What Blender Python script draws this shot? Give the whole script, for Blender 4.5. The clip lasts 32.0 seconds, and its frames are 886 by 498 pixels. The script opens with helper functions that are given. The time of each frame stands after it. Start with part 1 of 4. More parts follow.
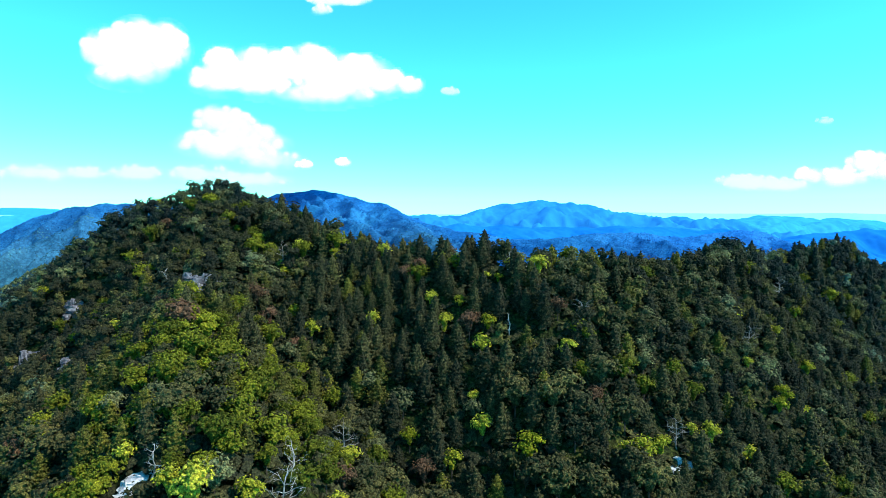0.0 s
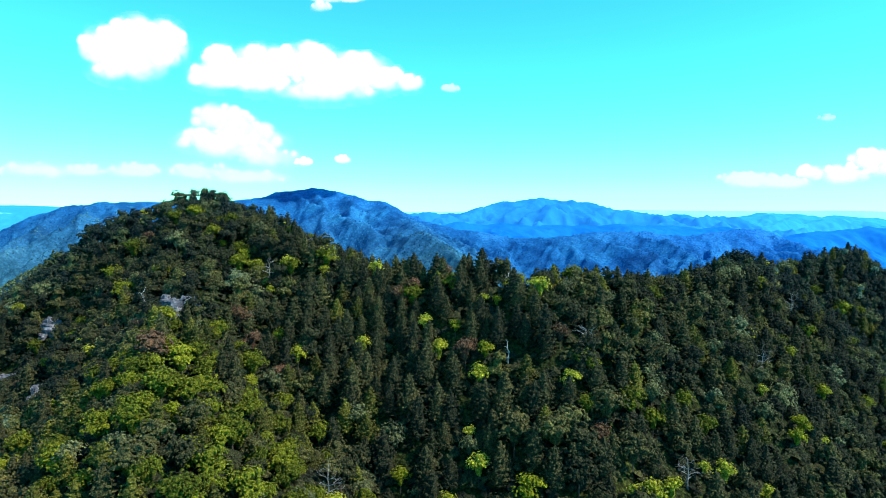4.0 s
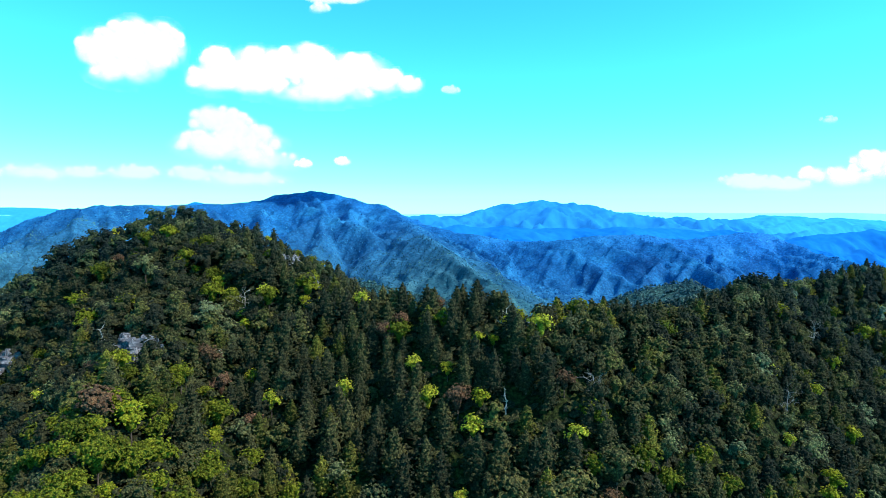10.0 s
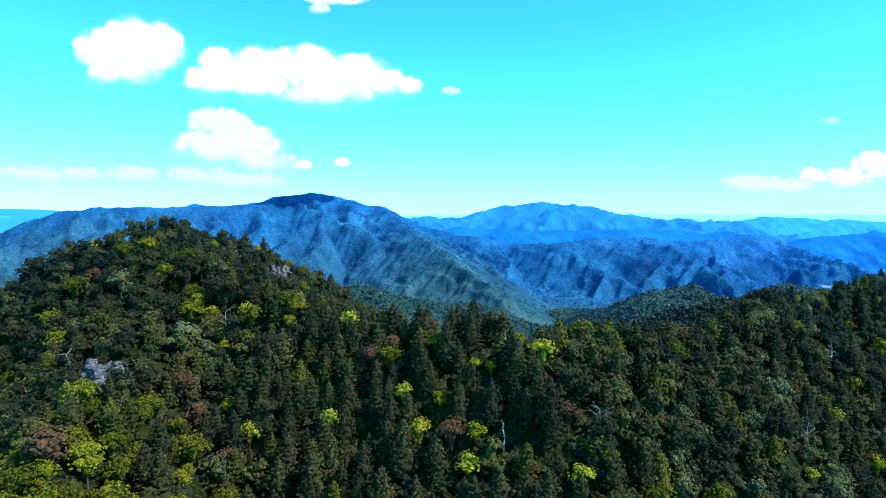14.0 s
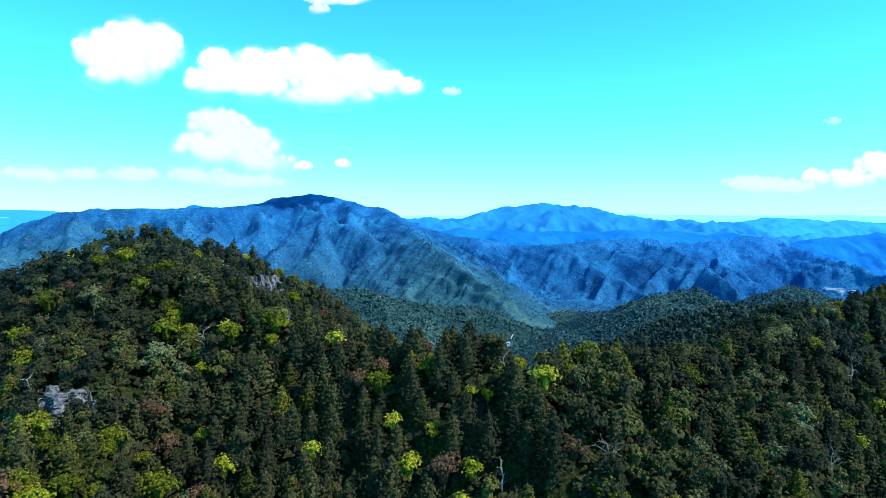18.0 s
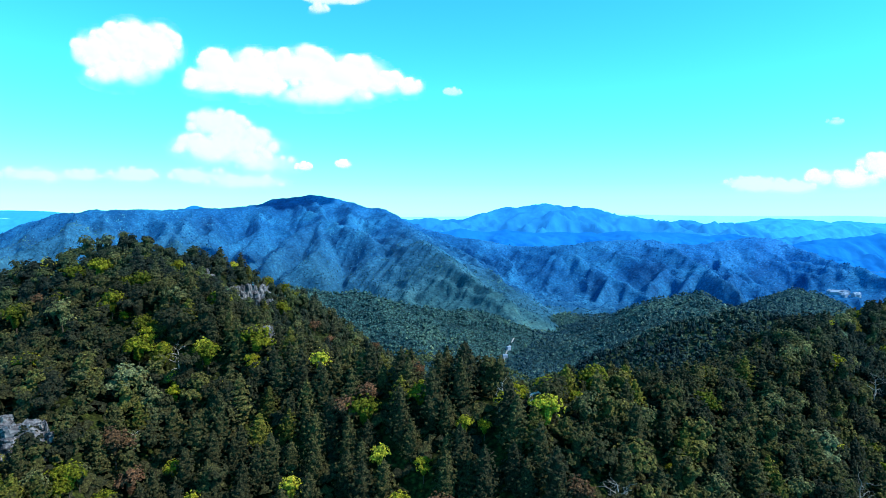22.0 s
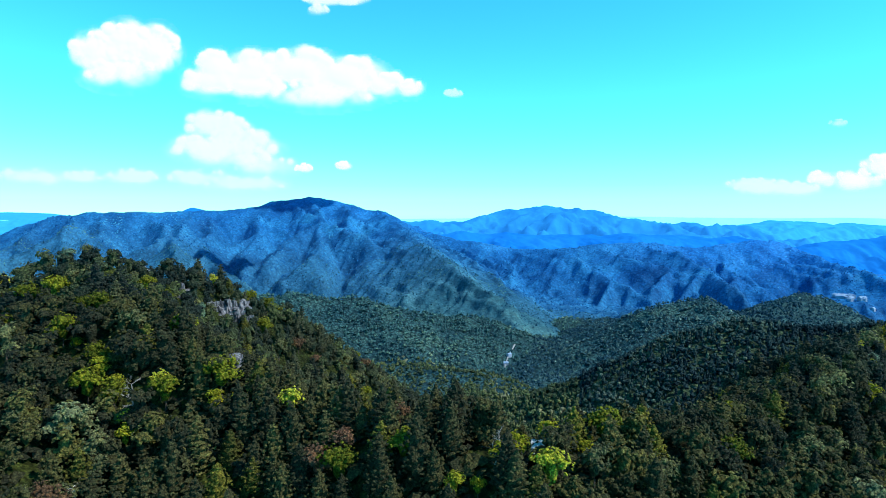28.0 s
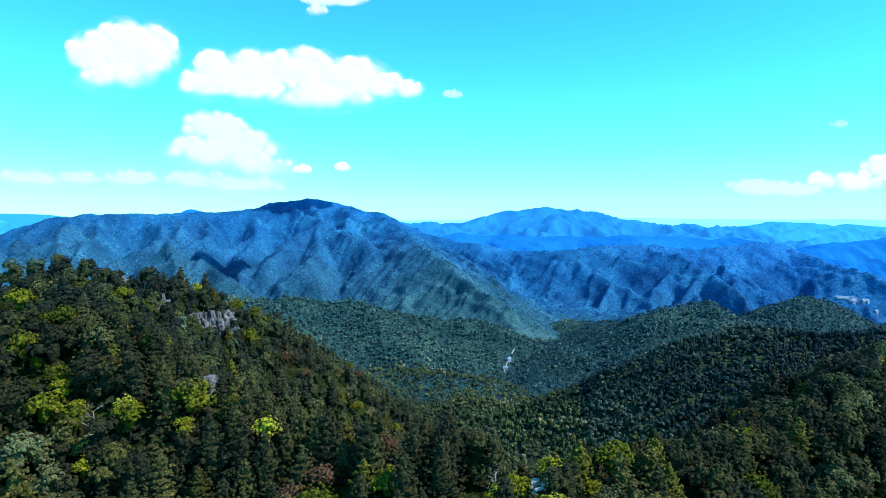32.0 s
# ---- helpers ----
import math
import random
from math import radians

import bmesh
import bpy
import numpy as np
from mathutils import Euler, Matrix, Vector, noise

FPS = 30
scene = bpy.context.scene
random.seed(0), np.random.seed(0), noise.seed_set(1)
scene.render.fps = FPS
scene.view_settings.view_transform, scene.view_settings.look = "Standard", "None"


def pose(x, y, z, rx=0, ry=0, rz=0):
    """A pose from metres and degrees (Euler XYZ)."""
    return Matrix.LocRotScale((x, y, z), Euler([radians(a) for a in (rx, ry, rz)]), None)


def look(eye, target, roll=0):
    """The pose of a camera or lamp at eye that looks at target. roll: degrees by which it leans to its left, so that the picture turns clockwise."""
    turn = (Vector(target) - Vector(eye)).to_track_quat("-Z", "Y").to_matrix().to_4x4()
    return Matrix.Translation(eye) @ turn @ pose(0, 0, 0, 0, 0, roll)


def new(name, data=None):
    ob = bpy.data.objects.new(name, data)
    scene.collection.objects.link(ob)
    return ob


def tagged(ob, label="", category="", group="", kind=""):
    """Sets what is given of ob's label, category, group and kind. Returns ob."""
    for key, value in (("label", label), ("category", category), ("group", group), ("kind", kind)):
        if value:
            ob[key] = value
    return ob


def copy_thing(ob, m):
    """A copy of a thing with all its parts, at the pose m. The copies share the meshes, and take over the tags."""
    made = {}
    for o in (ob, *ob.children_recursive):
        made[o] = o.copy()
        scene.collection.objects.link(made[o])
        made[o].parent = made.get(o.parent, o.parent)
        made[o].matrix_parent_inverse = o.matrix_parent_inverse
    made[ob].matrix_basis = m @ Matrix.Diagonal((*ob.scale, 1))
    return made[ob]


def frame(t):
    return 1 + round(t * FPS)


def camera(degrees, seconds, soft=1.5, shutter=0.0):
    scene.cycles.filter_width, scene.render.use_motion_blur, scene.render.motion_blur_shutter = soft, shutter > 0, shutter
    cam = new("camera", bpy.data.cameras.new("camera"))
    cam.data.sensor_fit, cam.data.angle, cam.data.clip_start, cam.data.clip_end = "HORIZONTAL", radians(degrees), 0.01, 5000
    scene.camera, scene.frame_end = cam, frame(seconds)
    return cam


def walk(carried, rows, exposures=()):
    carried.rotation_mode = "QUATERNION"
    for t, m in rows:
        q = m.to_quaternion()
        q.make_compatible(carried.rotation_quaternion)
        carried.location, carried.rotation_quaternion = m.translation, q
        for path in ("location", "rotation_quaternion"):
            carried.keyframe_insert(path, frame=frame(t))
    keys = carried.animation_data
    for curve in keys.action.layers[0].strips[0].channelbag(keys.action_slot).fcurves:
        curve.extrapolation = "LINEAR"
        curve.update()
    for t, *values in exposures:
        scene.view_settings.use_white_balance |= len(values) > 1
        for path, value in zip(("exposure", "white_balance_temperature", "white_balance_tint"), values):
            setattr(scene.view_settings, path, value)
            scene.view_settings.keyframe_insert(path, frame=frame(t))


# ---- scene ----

# ------------------------------------------------------------------ camera
cam = camera(70.0, 32.0, soft=0.42)
PATH = [
    (0, pose(-0.04, -0.54, 100.13, 86.81, 0, 0.05)),
    (3, pose(1.22, 8.92, 105.05, 86.51, 0, 0.09)),
    (6, pose(2.53, 18.57, 109.24, 86.49, 0, 0.11)),
    (9, pose(3.86, 28.35, 112.80, 86.56, 0, 0.14)),
    (13.5, pose(5.87, 43.19, 117.12, 86.66, 0, 0.20)),
    (16.5, pose(7.20, 53.12, 119.45, 86.69, 0, 0.26)),
    (19.5, pose(8.52, 63.04, 121.44, 86.71, 0, 0.33)),
    (23, pose(10.01, 74.54, 123.45, 86.74, 0, 0.41)),
    (25.5, pose(11.03, 82.68, 124.74, 86.79, 0, 0.46)),
    (28, pose(12.01, 90.71, 125.98, 86.86, 0, 0.49)),
    (30, pose(12.76, 97.05, 126.95, 86.92, 0, 0.49)),
    (32, pose(13.48, 103.30, 127.95, 86.95, 0, 0.46)),
]
walk(cam, PATH, [(0, 0.45), (32, 0.22)])

# ------------------------------------------------------------------ light
SUN_TO = Vector((0.80, -0.25, 0.88)).normalized()
world = bpy.data.worlds.new("sky")
scene.world = world
world.use_nodes = True
wn = world.node_tree
sky = wn.nodes.new("ShaderNodeTexSky")
sky.sky_type = "NISHITA"
sky.sun_disc = False
sky.sun_elevation = math.asin(SUN_TO.z)
sky.sun_rotation = math.atan2(SUN_TO.x, SUN_TO.y)
sky.altitude = 600
sky.air_density, sky.dust_density, sky.ozone_density = 1.0, 0.05, 1.0
vivid = wn.nodes.new("ShaderNodeHueSaturation")
vivid.inputs["Hue"].default_value = 0.48
vivid.inputs["Saturation"].default_value = 1.3
vivid.inputs["Value"].default_value = 1.0
bg = wn.nodes["Background"]
wn.links.new(sky.outputs[0], vivid.inputs["Color"])
tinted = wn.nodes.new("ShaderNodeMix")
tinted.data_type, tinted.blend_type = "RGBA", "MULTIPLY"
tinted.inputs[0].default_value = 1.0
tinted.inputs[7].default_value = (0.40, 1.48, 1.6, 1)
wn.links.new(vivid.outputs[0], tinted.inputs[6])
wn.links.new(tinted.outputs[2], bg.inputs["Color"])
bg.inputs["Strength"].default_value = 0.15

sun = new("sun", bpy.data.lights.new("sun", "SUN"))
sun.data.energy = 5.0
sun.data.angle = radians(0.5)
sun.data.color = (1.0, 0.95, 0.86)
sun.matrix_world = look((0, 0, 900), Vector((0, 0, 900)) - SUN_TO)

# ------------------------------------------------------------------ small tools
rng = np.random.default_rng(7)


def lattice(xi, yi, seed):
    v = np.sin(xi * 127.1 + yi * 311.7 + seed * 74.7) * 43758.5453
    return v - np.floor(v)


def value_noise(x, y, seed):
    xi, yi = np.floor(x), np.floor(y)
    fx, fy = x - xi, y - yi
    fx, fy = fx * fx * (3 - 2 * fx), fy * fy * (3 - 2 * fy)
    a = lattice(xi, yi, seed) * (1 - fx) + lattice(xi + 1, yi, seed) * fx
    b = lattice(xi, yi + 1, seed) * (1 - fx) + lattice(xi + 1, yi + 1, seed) * fx
    return a * (1 - fy) + b * fy


def fbm(x, y, size, octaves=4, seed=1, gain=0.5):
    """Layered noise about zero, -1 to 1."""
    total, amp, norm = 0.0, 1.0, 0.0
    for o in range(octaves):
        total = total + amp * (2 * value_noise(x / size, y / size, seed + o) - 1)
        norm += amp
        amp *= gain
        size = size * 0.5
    return total / norm


def ridged(x, y, size, octaves=4, seed=1):
    """Noise with sharp crests, 0 to 1."""
    total, amp, norm = 0.0, 1.0, 0.0
    for o in range(octaves):
        total = total + amp * (1 - np.abs(2 * value_noise(x / size, y / size, seed + o) - 1))
        norm += amp
        amp *= 0.5
        size = size * 0.5
    return total / norm


def tent(x, y, crest, slope, rounding=6.0):
    """Height of a ridge: the crest line's height less slope times the distance to it."""
    best = np.full(np.shape(x), -1e9)
    for (ax, ay, az), (bx, by, bz) in zip(crest[:-1], crest[1:]):
        dx, dy = bx - ax, by - ay
        k = np.clip(((x - ax) * dx + (y - ay) * dy) / (dx * dx + dy * dy), 0, 1)
        d = np.hypot(x - ax - k * dx, y - ay - k * dy)
        h = az + k * (bz - az) - slope * (np.sqrt(d * d + rounding * rounding) - rounding)
        best = np.maximum(best, h)
    return best


def smooth_max(layers, soft):
    top = np.max(layers, axis=0)
    return top + soft * np.log(sum(np.exp((h - top) / soft) for h in layers))


def mesh_of(name, verts, faces, material, smooth=False, **attributes):
    """A mesh from arrays: verts (n, 3), faces (m, 3 or 4)."""
    me = bpy.data.meshes.new(name)
    verts, faces = np.asarray(verts, np.float32), np.asarray(faces, np.int32)
    m, k = faces.shape
    me.vertices.add(len(verts))
    me.vertices.foreach_set("co", verts.ravel())
    me.loops.add(m * k)
    me.loops.foreach_set("vertex_index", faces.ravel())
    me.polygons.add(m)
    me.polygons.foreach_set("loop_start", np.arange(0, m * k, k, dtype=np.int32))
    me.polygons.foreach_set("use_smooth", np.full(m, smooth))
    for key, values in attributes.items():
        me.attributes.new(key, "FLOAT", "POINT").data.foreach_set("value", np.asarray(values, np.float32))
    me.update()
    me.validate()
    me.materials.append(material)
    return me


def grid_faces(rows, cols):
    a = (np.arange(rows - 1)[:, None] * cols + np.arange(cols - 1)[None, :]).ravel()
    return np.stack([a, a + 1, a + cols + 1, a + cols], 1)


# ------------------------------------------------------------------ materials
def nodes_of(name):
    mat = bpy.data.materials.new(name)
    mat.use_nodes = True
    return mat, mat.node_tree, mat.node_tree.nodes["Principled BSDF"]


def ramp_node(nt, stops):
    node = nt.nodes.new("ShaderNodeValToRGB")
    el = node.color_ramp.elements
    while len(el) < len(stops):
        el.new(0.5)
    for e, (at, col) in zip(el, stops):
        e.position, e.color = at, (*col, 1)
    return node


def noise_node(nt, scale, detail=4.0, rough=0.6, coord="Object"):
    co = nt.nodes.new("ShaderNodeTexCoord")
    n = nt.nodes.new("ShaderNodeTexNoise")
    n.inputs["Scale"].default_value, n.inputs["Detail"].default_value, n.inputs["Roughness"].default_value = scale, detail, rough
    nt.links.new(co.outputs[coord], n.inputs["Vector"])
    return n


def mixed(nt, mode, factor, a, b):
    node = nt.nodes.new("ShaderNodeMix")
    node.data_type, node.blend_type = "RGBA", mode
    for socket, value in ((node.inputs[0], factor), (node.inputs[6], a), (node.inputs[7], b)):
        if isinstance(value, bpy.types.NodeSocket):
            nt.links.new(value, socket)
        else:
            socket.default_value = value if isinstance(value, float) else (*value, 1)
    return node.outputs[2]


def clumps(nt, bsdf, col, size, depth, fine=0.32, gaps=0.85):
    """Leaf clumps, as colour and relief: lit heads and the shade between them painted in, and fine leaf grain."""
    co = nt.nodes.new("ShaderNodeTexCoord")
    stir = nt.nodes.new("ShaderNodeTexNoise")
    stir.inputs["Scale"].default_value, stir.inputs["Detail"].default_value = 0.9 / size, 2.0
    nt.links.new(co.outputs["Object"], stir.inputs["Vector"])
    bent = nt.nodes.new("ShaderNodeVectorMath")
    bent.operation = "MULTIPLY_ADD"
    nt.links.new(stir.outputs["Color"], bent.inputs[0])
    bent.inputs[1].default_value = (size * 0.9,) * 3
    nt.links.new(co.outputs["Object"], bent.inputs[2])
    cell = nt.nodes.new("ShaderNodeTexVoronoi")
    cell.inputs["Scale"].default_value = 1.0 / size
    nt.links.new(bent.outputs[0], cell.inputs["Vector"])
    grain = nt.nodes.new("ShaderNodeTexNoise")
    grain.inputs["Scale"].default_value, grain.inputs["Detail"].default_value = 1.0 / (size * fine), 3.0
    nt.links.new(co.outputs["Object"], grain.inputs["Vector"])
    # occlusion between clumps and sun on their heads, multiplied into the leaf colour
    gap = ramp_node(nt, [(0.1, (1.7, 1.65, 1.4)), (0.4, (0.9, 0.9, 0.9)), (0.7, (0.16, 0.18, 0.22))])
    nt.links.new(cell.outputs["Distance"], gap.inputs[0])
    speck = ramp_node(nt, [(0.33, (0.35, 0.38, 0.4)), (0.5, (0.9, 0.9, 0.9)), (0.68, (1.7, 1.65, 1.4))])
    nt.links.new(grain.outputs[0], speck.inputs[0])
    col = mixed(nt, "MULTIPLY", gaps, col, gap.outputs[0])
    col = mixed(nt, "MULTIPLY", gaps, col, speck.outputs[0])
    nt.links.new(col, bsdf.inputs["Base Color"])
    height = nt.nodes.new("ShaderNodeMath")
    height.operation = "MULTIPLY_ADD"
    nt.links.new(cell.outputs["Distance"], height.inputs[0])
    height.inputs[1].default_value = -1.0
    nt.links.new(grain.outputs[0], height.inputs[2])
    bump = nt.nodes.new("ShaderNodeBump")
    bump.inputs["Strength"].default_value, bump.inputs["Distance"].default_value = 1.0, depth
    nt.links.new(height.outputs[0], bump.inputs["Height"])
    nt.links.new(bump.outputs[0], bsdf.inputs["Normal"])
    bsdf.inputs["Roughness"].default_value = 0.75
    bsdf.inputs["Specular IOR Level"].default_value = 0.04


def foliage(name, stops, single, size=1.0, gaps=0.85):
    """Leaves. stops: the range of greens from tree to tree; single: each tree is an object of its own."""
    mat, nt, bsdf = nodes_of(name)
    if single:
        tree = nt.nodes.new("ShaderNodeObjectInfo").outputs["Random"]
    else:
        at = nt.nodes.new("ShaderNodeAttribute")
        at.attribute_name = "tint"
        tree = at.outputs["Fac"]
    greens = ramp_node(nt, stops)
    nt.links.new(tree, greens.inputs[0])
    tuft = nt.nodes.new("ShaderNodeNewGeometry").outputs["Random Per Island"]
    spread = ramp_node(nt, [(0.0, (0.75, 0.78, 0.8)), (0.6, (1.0, 1.0, 1.0)), (1.0, (1.3, 1.25, 1.1))])
    nt.links.new(tuft, spread.inputs[0])
    col = mixed(nt, "MULTIPLY", 1.0, greens.outputs[0], spread.outputs[0])
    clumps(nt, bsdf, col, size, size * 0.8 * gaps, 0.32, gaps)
    return mat


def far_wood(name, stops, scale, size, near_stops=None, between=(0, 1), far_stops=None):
    """Forest seen from far off: patches of colour, with treetops as relief. near_stops: greener colours this side of a
    stretch of y, before haze blue is painted in.
    """
    mat, nt, bsdf = nodes_of(name)
    big = noise_node(nt, scale, 5.0, 0.6)
    tone = ramp_node(nt, stops)
    nt.links.new(big.outputs[0], tone.inputs[0])
    col = tone.outputs[0]
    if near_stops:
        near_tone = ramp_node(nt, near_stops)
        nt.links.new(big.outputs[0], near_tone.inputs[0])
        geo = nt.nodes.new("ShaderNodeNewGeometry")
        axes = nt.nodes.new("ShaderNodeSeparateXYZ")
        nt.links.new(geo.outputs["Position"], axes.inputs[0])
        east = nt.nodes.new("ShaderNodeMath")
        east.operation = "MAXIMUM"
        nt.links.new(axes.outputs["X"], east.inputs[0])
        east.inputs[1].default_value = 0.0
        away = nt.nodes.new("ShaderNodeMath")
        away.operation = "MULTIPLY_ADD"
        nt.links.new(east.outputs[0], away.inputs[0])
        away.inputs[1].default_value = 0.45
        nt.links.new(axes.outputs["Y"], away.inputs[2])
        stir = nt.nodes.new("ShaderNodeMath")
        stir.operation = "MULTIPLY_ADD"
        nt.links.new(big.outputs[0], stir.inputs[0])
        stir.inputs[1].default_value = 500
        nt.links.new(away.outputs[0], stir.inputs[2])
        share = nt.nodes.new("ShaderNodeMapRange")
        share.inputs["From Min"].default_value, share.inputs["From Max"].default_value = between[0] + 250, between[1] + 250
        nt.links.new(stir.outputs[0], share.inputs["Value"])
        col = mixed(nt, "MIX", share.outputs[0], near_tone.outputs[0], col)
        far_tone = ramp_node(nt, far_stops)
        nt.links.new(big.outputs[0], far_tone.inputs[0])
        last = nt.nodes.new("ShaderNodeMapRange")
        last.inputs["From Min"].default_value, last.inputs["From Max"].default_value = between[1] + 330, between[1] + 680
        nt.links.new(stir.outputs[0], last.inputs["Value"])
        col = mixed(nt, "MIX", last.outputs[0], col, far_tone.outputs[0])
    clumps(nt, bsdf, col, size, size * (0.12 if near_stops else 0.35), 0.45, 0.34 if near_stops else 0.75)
    return mat


def earth(name, stops, scale, relief, fine=None):
    """Ground, bark, rock: two scales of noise through a ramp, with relief."""
    mat, nt, bsdf = nodes_of(name)
    big = noise_node(nt, scale, 6.0, 0.65)
    tone = ramp_node(nt, stops)
    nt.links.new(big.outputs[0], tone.inputs[0])
    small = noise_node(nt, fine or scale * 9, 4.0)
    speck = ramp_node(nt, [(0.3, (0.6, 0.6, 0.6)), (0.7, (1.3, 1.3, 1.3))])
    nt.links.new(small.outputs[0], speck.inputs[0])
    nt.links.new(mixed(nt, "MULTIPLY", 0.8, tone.outputs[0], speck.outputs[0]), bsdf.inputs["Base Color"])
    bsdf.inputs["Roughness"].default_value = 0.85
    bsdf.inputs["Specular IOR Level"].default_value = 0.2
    bump = nt.nodes.new("ShaderNodeBump")
    bump.inputs["Strength"].default_value, bump.inputs["Distance"].default_value = 0.7, relief
    nt.links.new(small.outputs[0], bump.inputs["Height"])
    nt.links.new(bump.outputs[0], bsdf.inputs["Normal"])
    return mat


def greens(dark, light, cast=(1.08, 1.0, 0.95)):
    """A run of leaf colours from tree to tree."""
    mid = [0.45 * a + 0.55 * b for a, b in zip(light, dark)]
    return [(at, tuple(c * k for c, k in zip(col, cast))) for at, col in ((0.0, dark), (0.5, mid), (1.0, light))]


DUSKY = (0.98, 0.92, 0.98)
CEDAR = greens((0.030, 0.036, 0.020), (0.082, 0.086, 0.032), DUSKY)
CYPRESS = greens((0.052, 0.060, 0.018), (0.145, 0.150, 0.026))
BROAD = greens((0.040, 0.046, 0.022), (0.125, 0.124, 0.040), DUSKY)
OLIVE = greens((0.070, 0.090, 0.011), (0.165, 0.190, 0.016))
PALE = greens((0.074, 0.088, 0.044), (0.165, 0.190, 0.085))
FRESH = greens((0.20, 0.225, 0.014), (0.42, 0.44, 0.045))
RUSSET = greens((0.090, 0.058, 0.034), (0.150, 0.088, 0.056))
m_cedar = foliage("cedar_needles", CEDAR, True, 0.5, 0.6)
m_cypress = foliage("cypress_needles", CYPRESS, True, 0.5, 0.6)
m_broad = foliage("broad_leaves", BROAD, True, 0.5, 0.6)
m_olive = foliage("olive_green_leaves", OLIVE, True, 0.5, 0.6)
m_pale = foliage("grey_green_leaves", PALE, True, 0.5, 0.6)
m_fresh = foliage("fresh_leaves", FRESH, True, 0.5, 0.6)
m_russet = foliage("russet_leaves", RUSSET, True, 0.5, 0.6)
MIXED = [(0.0, (0.027, 0.031, 0.020)), (0.3, (0.046, 0.049, 0.023)), (0.6, (0.078, 0.077, 0.028)), (0.82, (0.114, 0.113, 0.033)), (0.92, (0.088, 0.080, 0.048)), (1.0, (0.141, 0.167, 0.085))]
m_wood_cedar = foliage("cedar_forest_needles", greens((0.026, 0.033, 0.020), (0.098, 0.102, 0.034), DUSKY), False, 0.5, 0.6)
m_wood_broad = foliage("broad_forest_leaves", MIXED, False, 0.5, 0.6)
# aerial haze beyond the ridge, painted in as less red and more blue
m_back_cedar = foliage("hazy_back_cedar_needles", greens((0.022, 0.032, 0.028), (0.072, 0.084, 0.044)), False, 0.5, 0.6)
m_back_broad = foliage("hazy_back_broad_leaves", [(a, (0.72 * r, 0.95 * g, 1.3 * b)) for a, (r, g, b) in MIXED], False, 0.5, 0.6)
# sun on the west slope and shade on the east one, put into leaf colours
m_wood_west = foliage("lit_west_slope_leaves", [(0.0, (0.033, 0.053, 0.037)), (0.4, (0.060, 0.094, 0.051)), (0.75, (0.107, 0.144, 0.062)), (0.92, (0.175, 0.198, 0.094)), (1.0, (0.225, 0.240, 0.154))], False, 0.9, 0.7)
m_wood_mid = foliage("shaded_east_slope_leaves", [(0.0, (0.014, 0.034, 0.046)), (0.5, (0.027, 0.060, 0.068)), (0.85, (0.060, 0.105, 0.090)), (1.0, (0.12, 0.17, 0.14))], False, 1.2, 0.7)
# blue haze is painted into the leaves of the farther hills and the range
m_wood_far = foliage("hazy_hill_leaves", [(0.0, (0.012, 0.046, 0.078)), (0.5, (0.024, 0.078, 0.116)), (0.85, (0.052, 0.125, 0.145)), (1.0, (0.12, 0.21, 0.20))], False, 2.0, 0.6)
m_wood_teal = foliage("hazy_west_hill_leaves", [(0.0, (0.022, 0.071, 0.087)), (0.5, (0.046, 0.120, 0.124)), (0.85, (0.092, 0.184, 0.149)), (1.0, (0.184, 0.287, 0.207))], False, 2.0, 0.5)
m_wood_blue = foliage("hazy_mountain_leaves", [(0.0, (0.004, 0.058, 0.201)), (0.5, (0.009, 0.103, 0.296)), (0.85, (0.022, 0.168, 0.371)), (1.0, (0.069, 0.294, 0.462))], False, 4.0, 0.15)
m_wood_haze = foliage("hazy_foothill_leaves", [(0.0, (0.007, 0.115, 0.421)), (0.5, (0.013, 0.183, 0.570)), (0.85, (0.032, 0.265, 0.665)), (1.0, (0.073, 0.393, 0.760))], False, 4.0, 0.1)
m_wood_slope = foliage("hazy_valley_side_leaves", [(0.0, (0.009, 0.051, 0.096)), (0.5, (0.020, 0.087, 0.137)), (0.85, (0.043, 0.138, 0.166)), (1.0, (0.109, 0.236, 0.208))], False, 4.0, 0.15)
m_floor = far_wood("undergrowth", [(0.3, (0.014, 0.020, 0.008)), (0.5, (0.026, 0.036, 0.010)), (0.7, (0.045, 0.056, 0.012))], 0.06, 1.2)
# the air's haze is put into the ground colour of valley and hills
m_floor_mid = far_wood("hazy_valley_undergrowth", [(0.3, (0.021, 0.043, 0.031)), (0.5, (0.039, 0.070, 0.044)), (0.7, (0.072, 0.106, 0.055))], 0.03, 2.4)
m_floor_far = far_wood("hazy_hill_undergrowth", [(0.3, (0.013, 0.048, 0.064)), (0.5, (0.026, 0.077, 0.090)), (0.7, (0.050, 0.116, 0.108))], 0.02, 3.4)
m_bark = earth("bark", [(0.3, (0.05, 0.035, 0.025)), (0.7, (0.12, 0.09, 0.07))], 2.0, 0.05)
m_dead = earth("bleached_wood", [(0.3, (0.26, 0.24, 0.22)), (0.7, (0.48, 0.46, 0.43))], 2.0, 0.03)
m_rock = earth("grey_rock", [(0.36, (0.025, 0.026, 0.032)), (0.5, (0.12, 0.12, 0.135)), (0.66, (0.27, 0.27, 0.29))], 0.9, 0.7, 2.2)
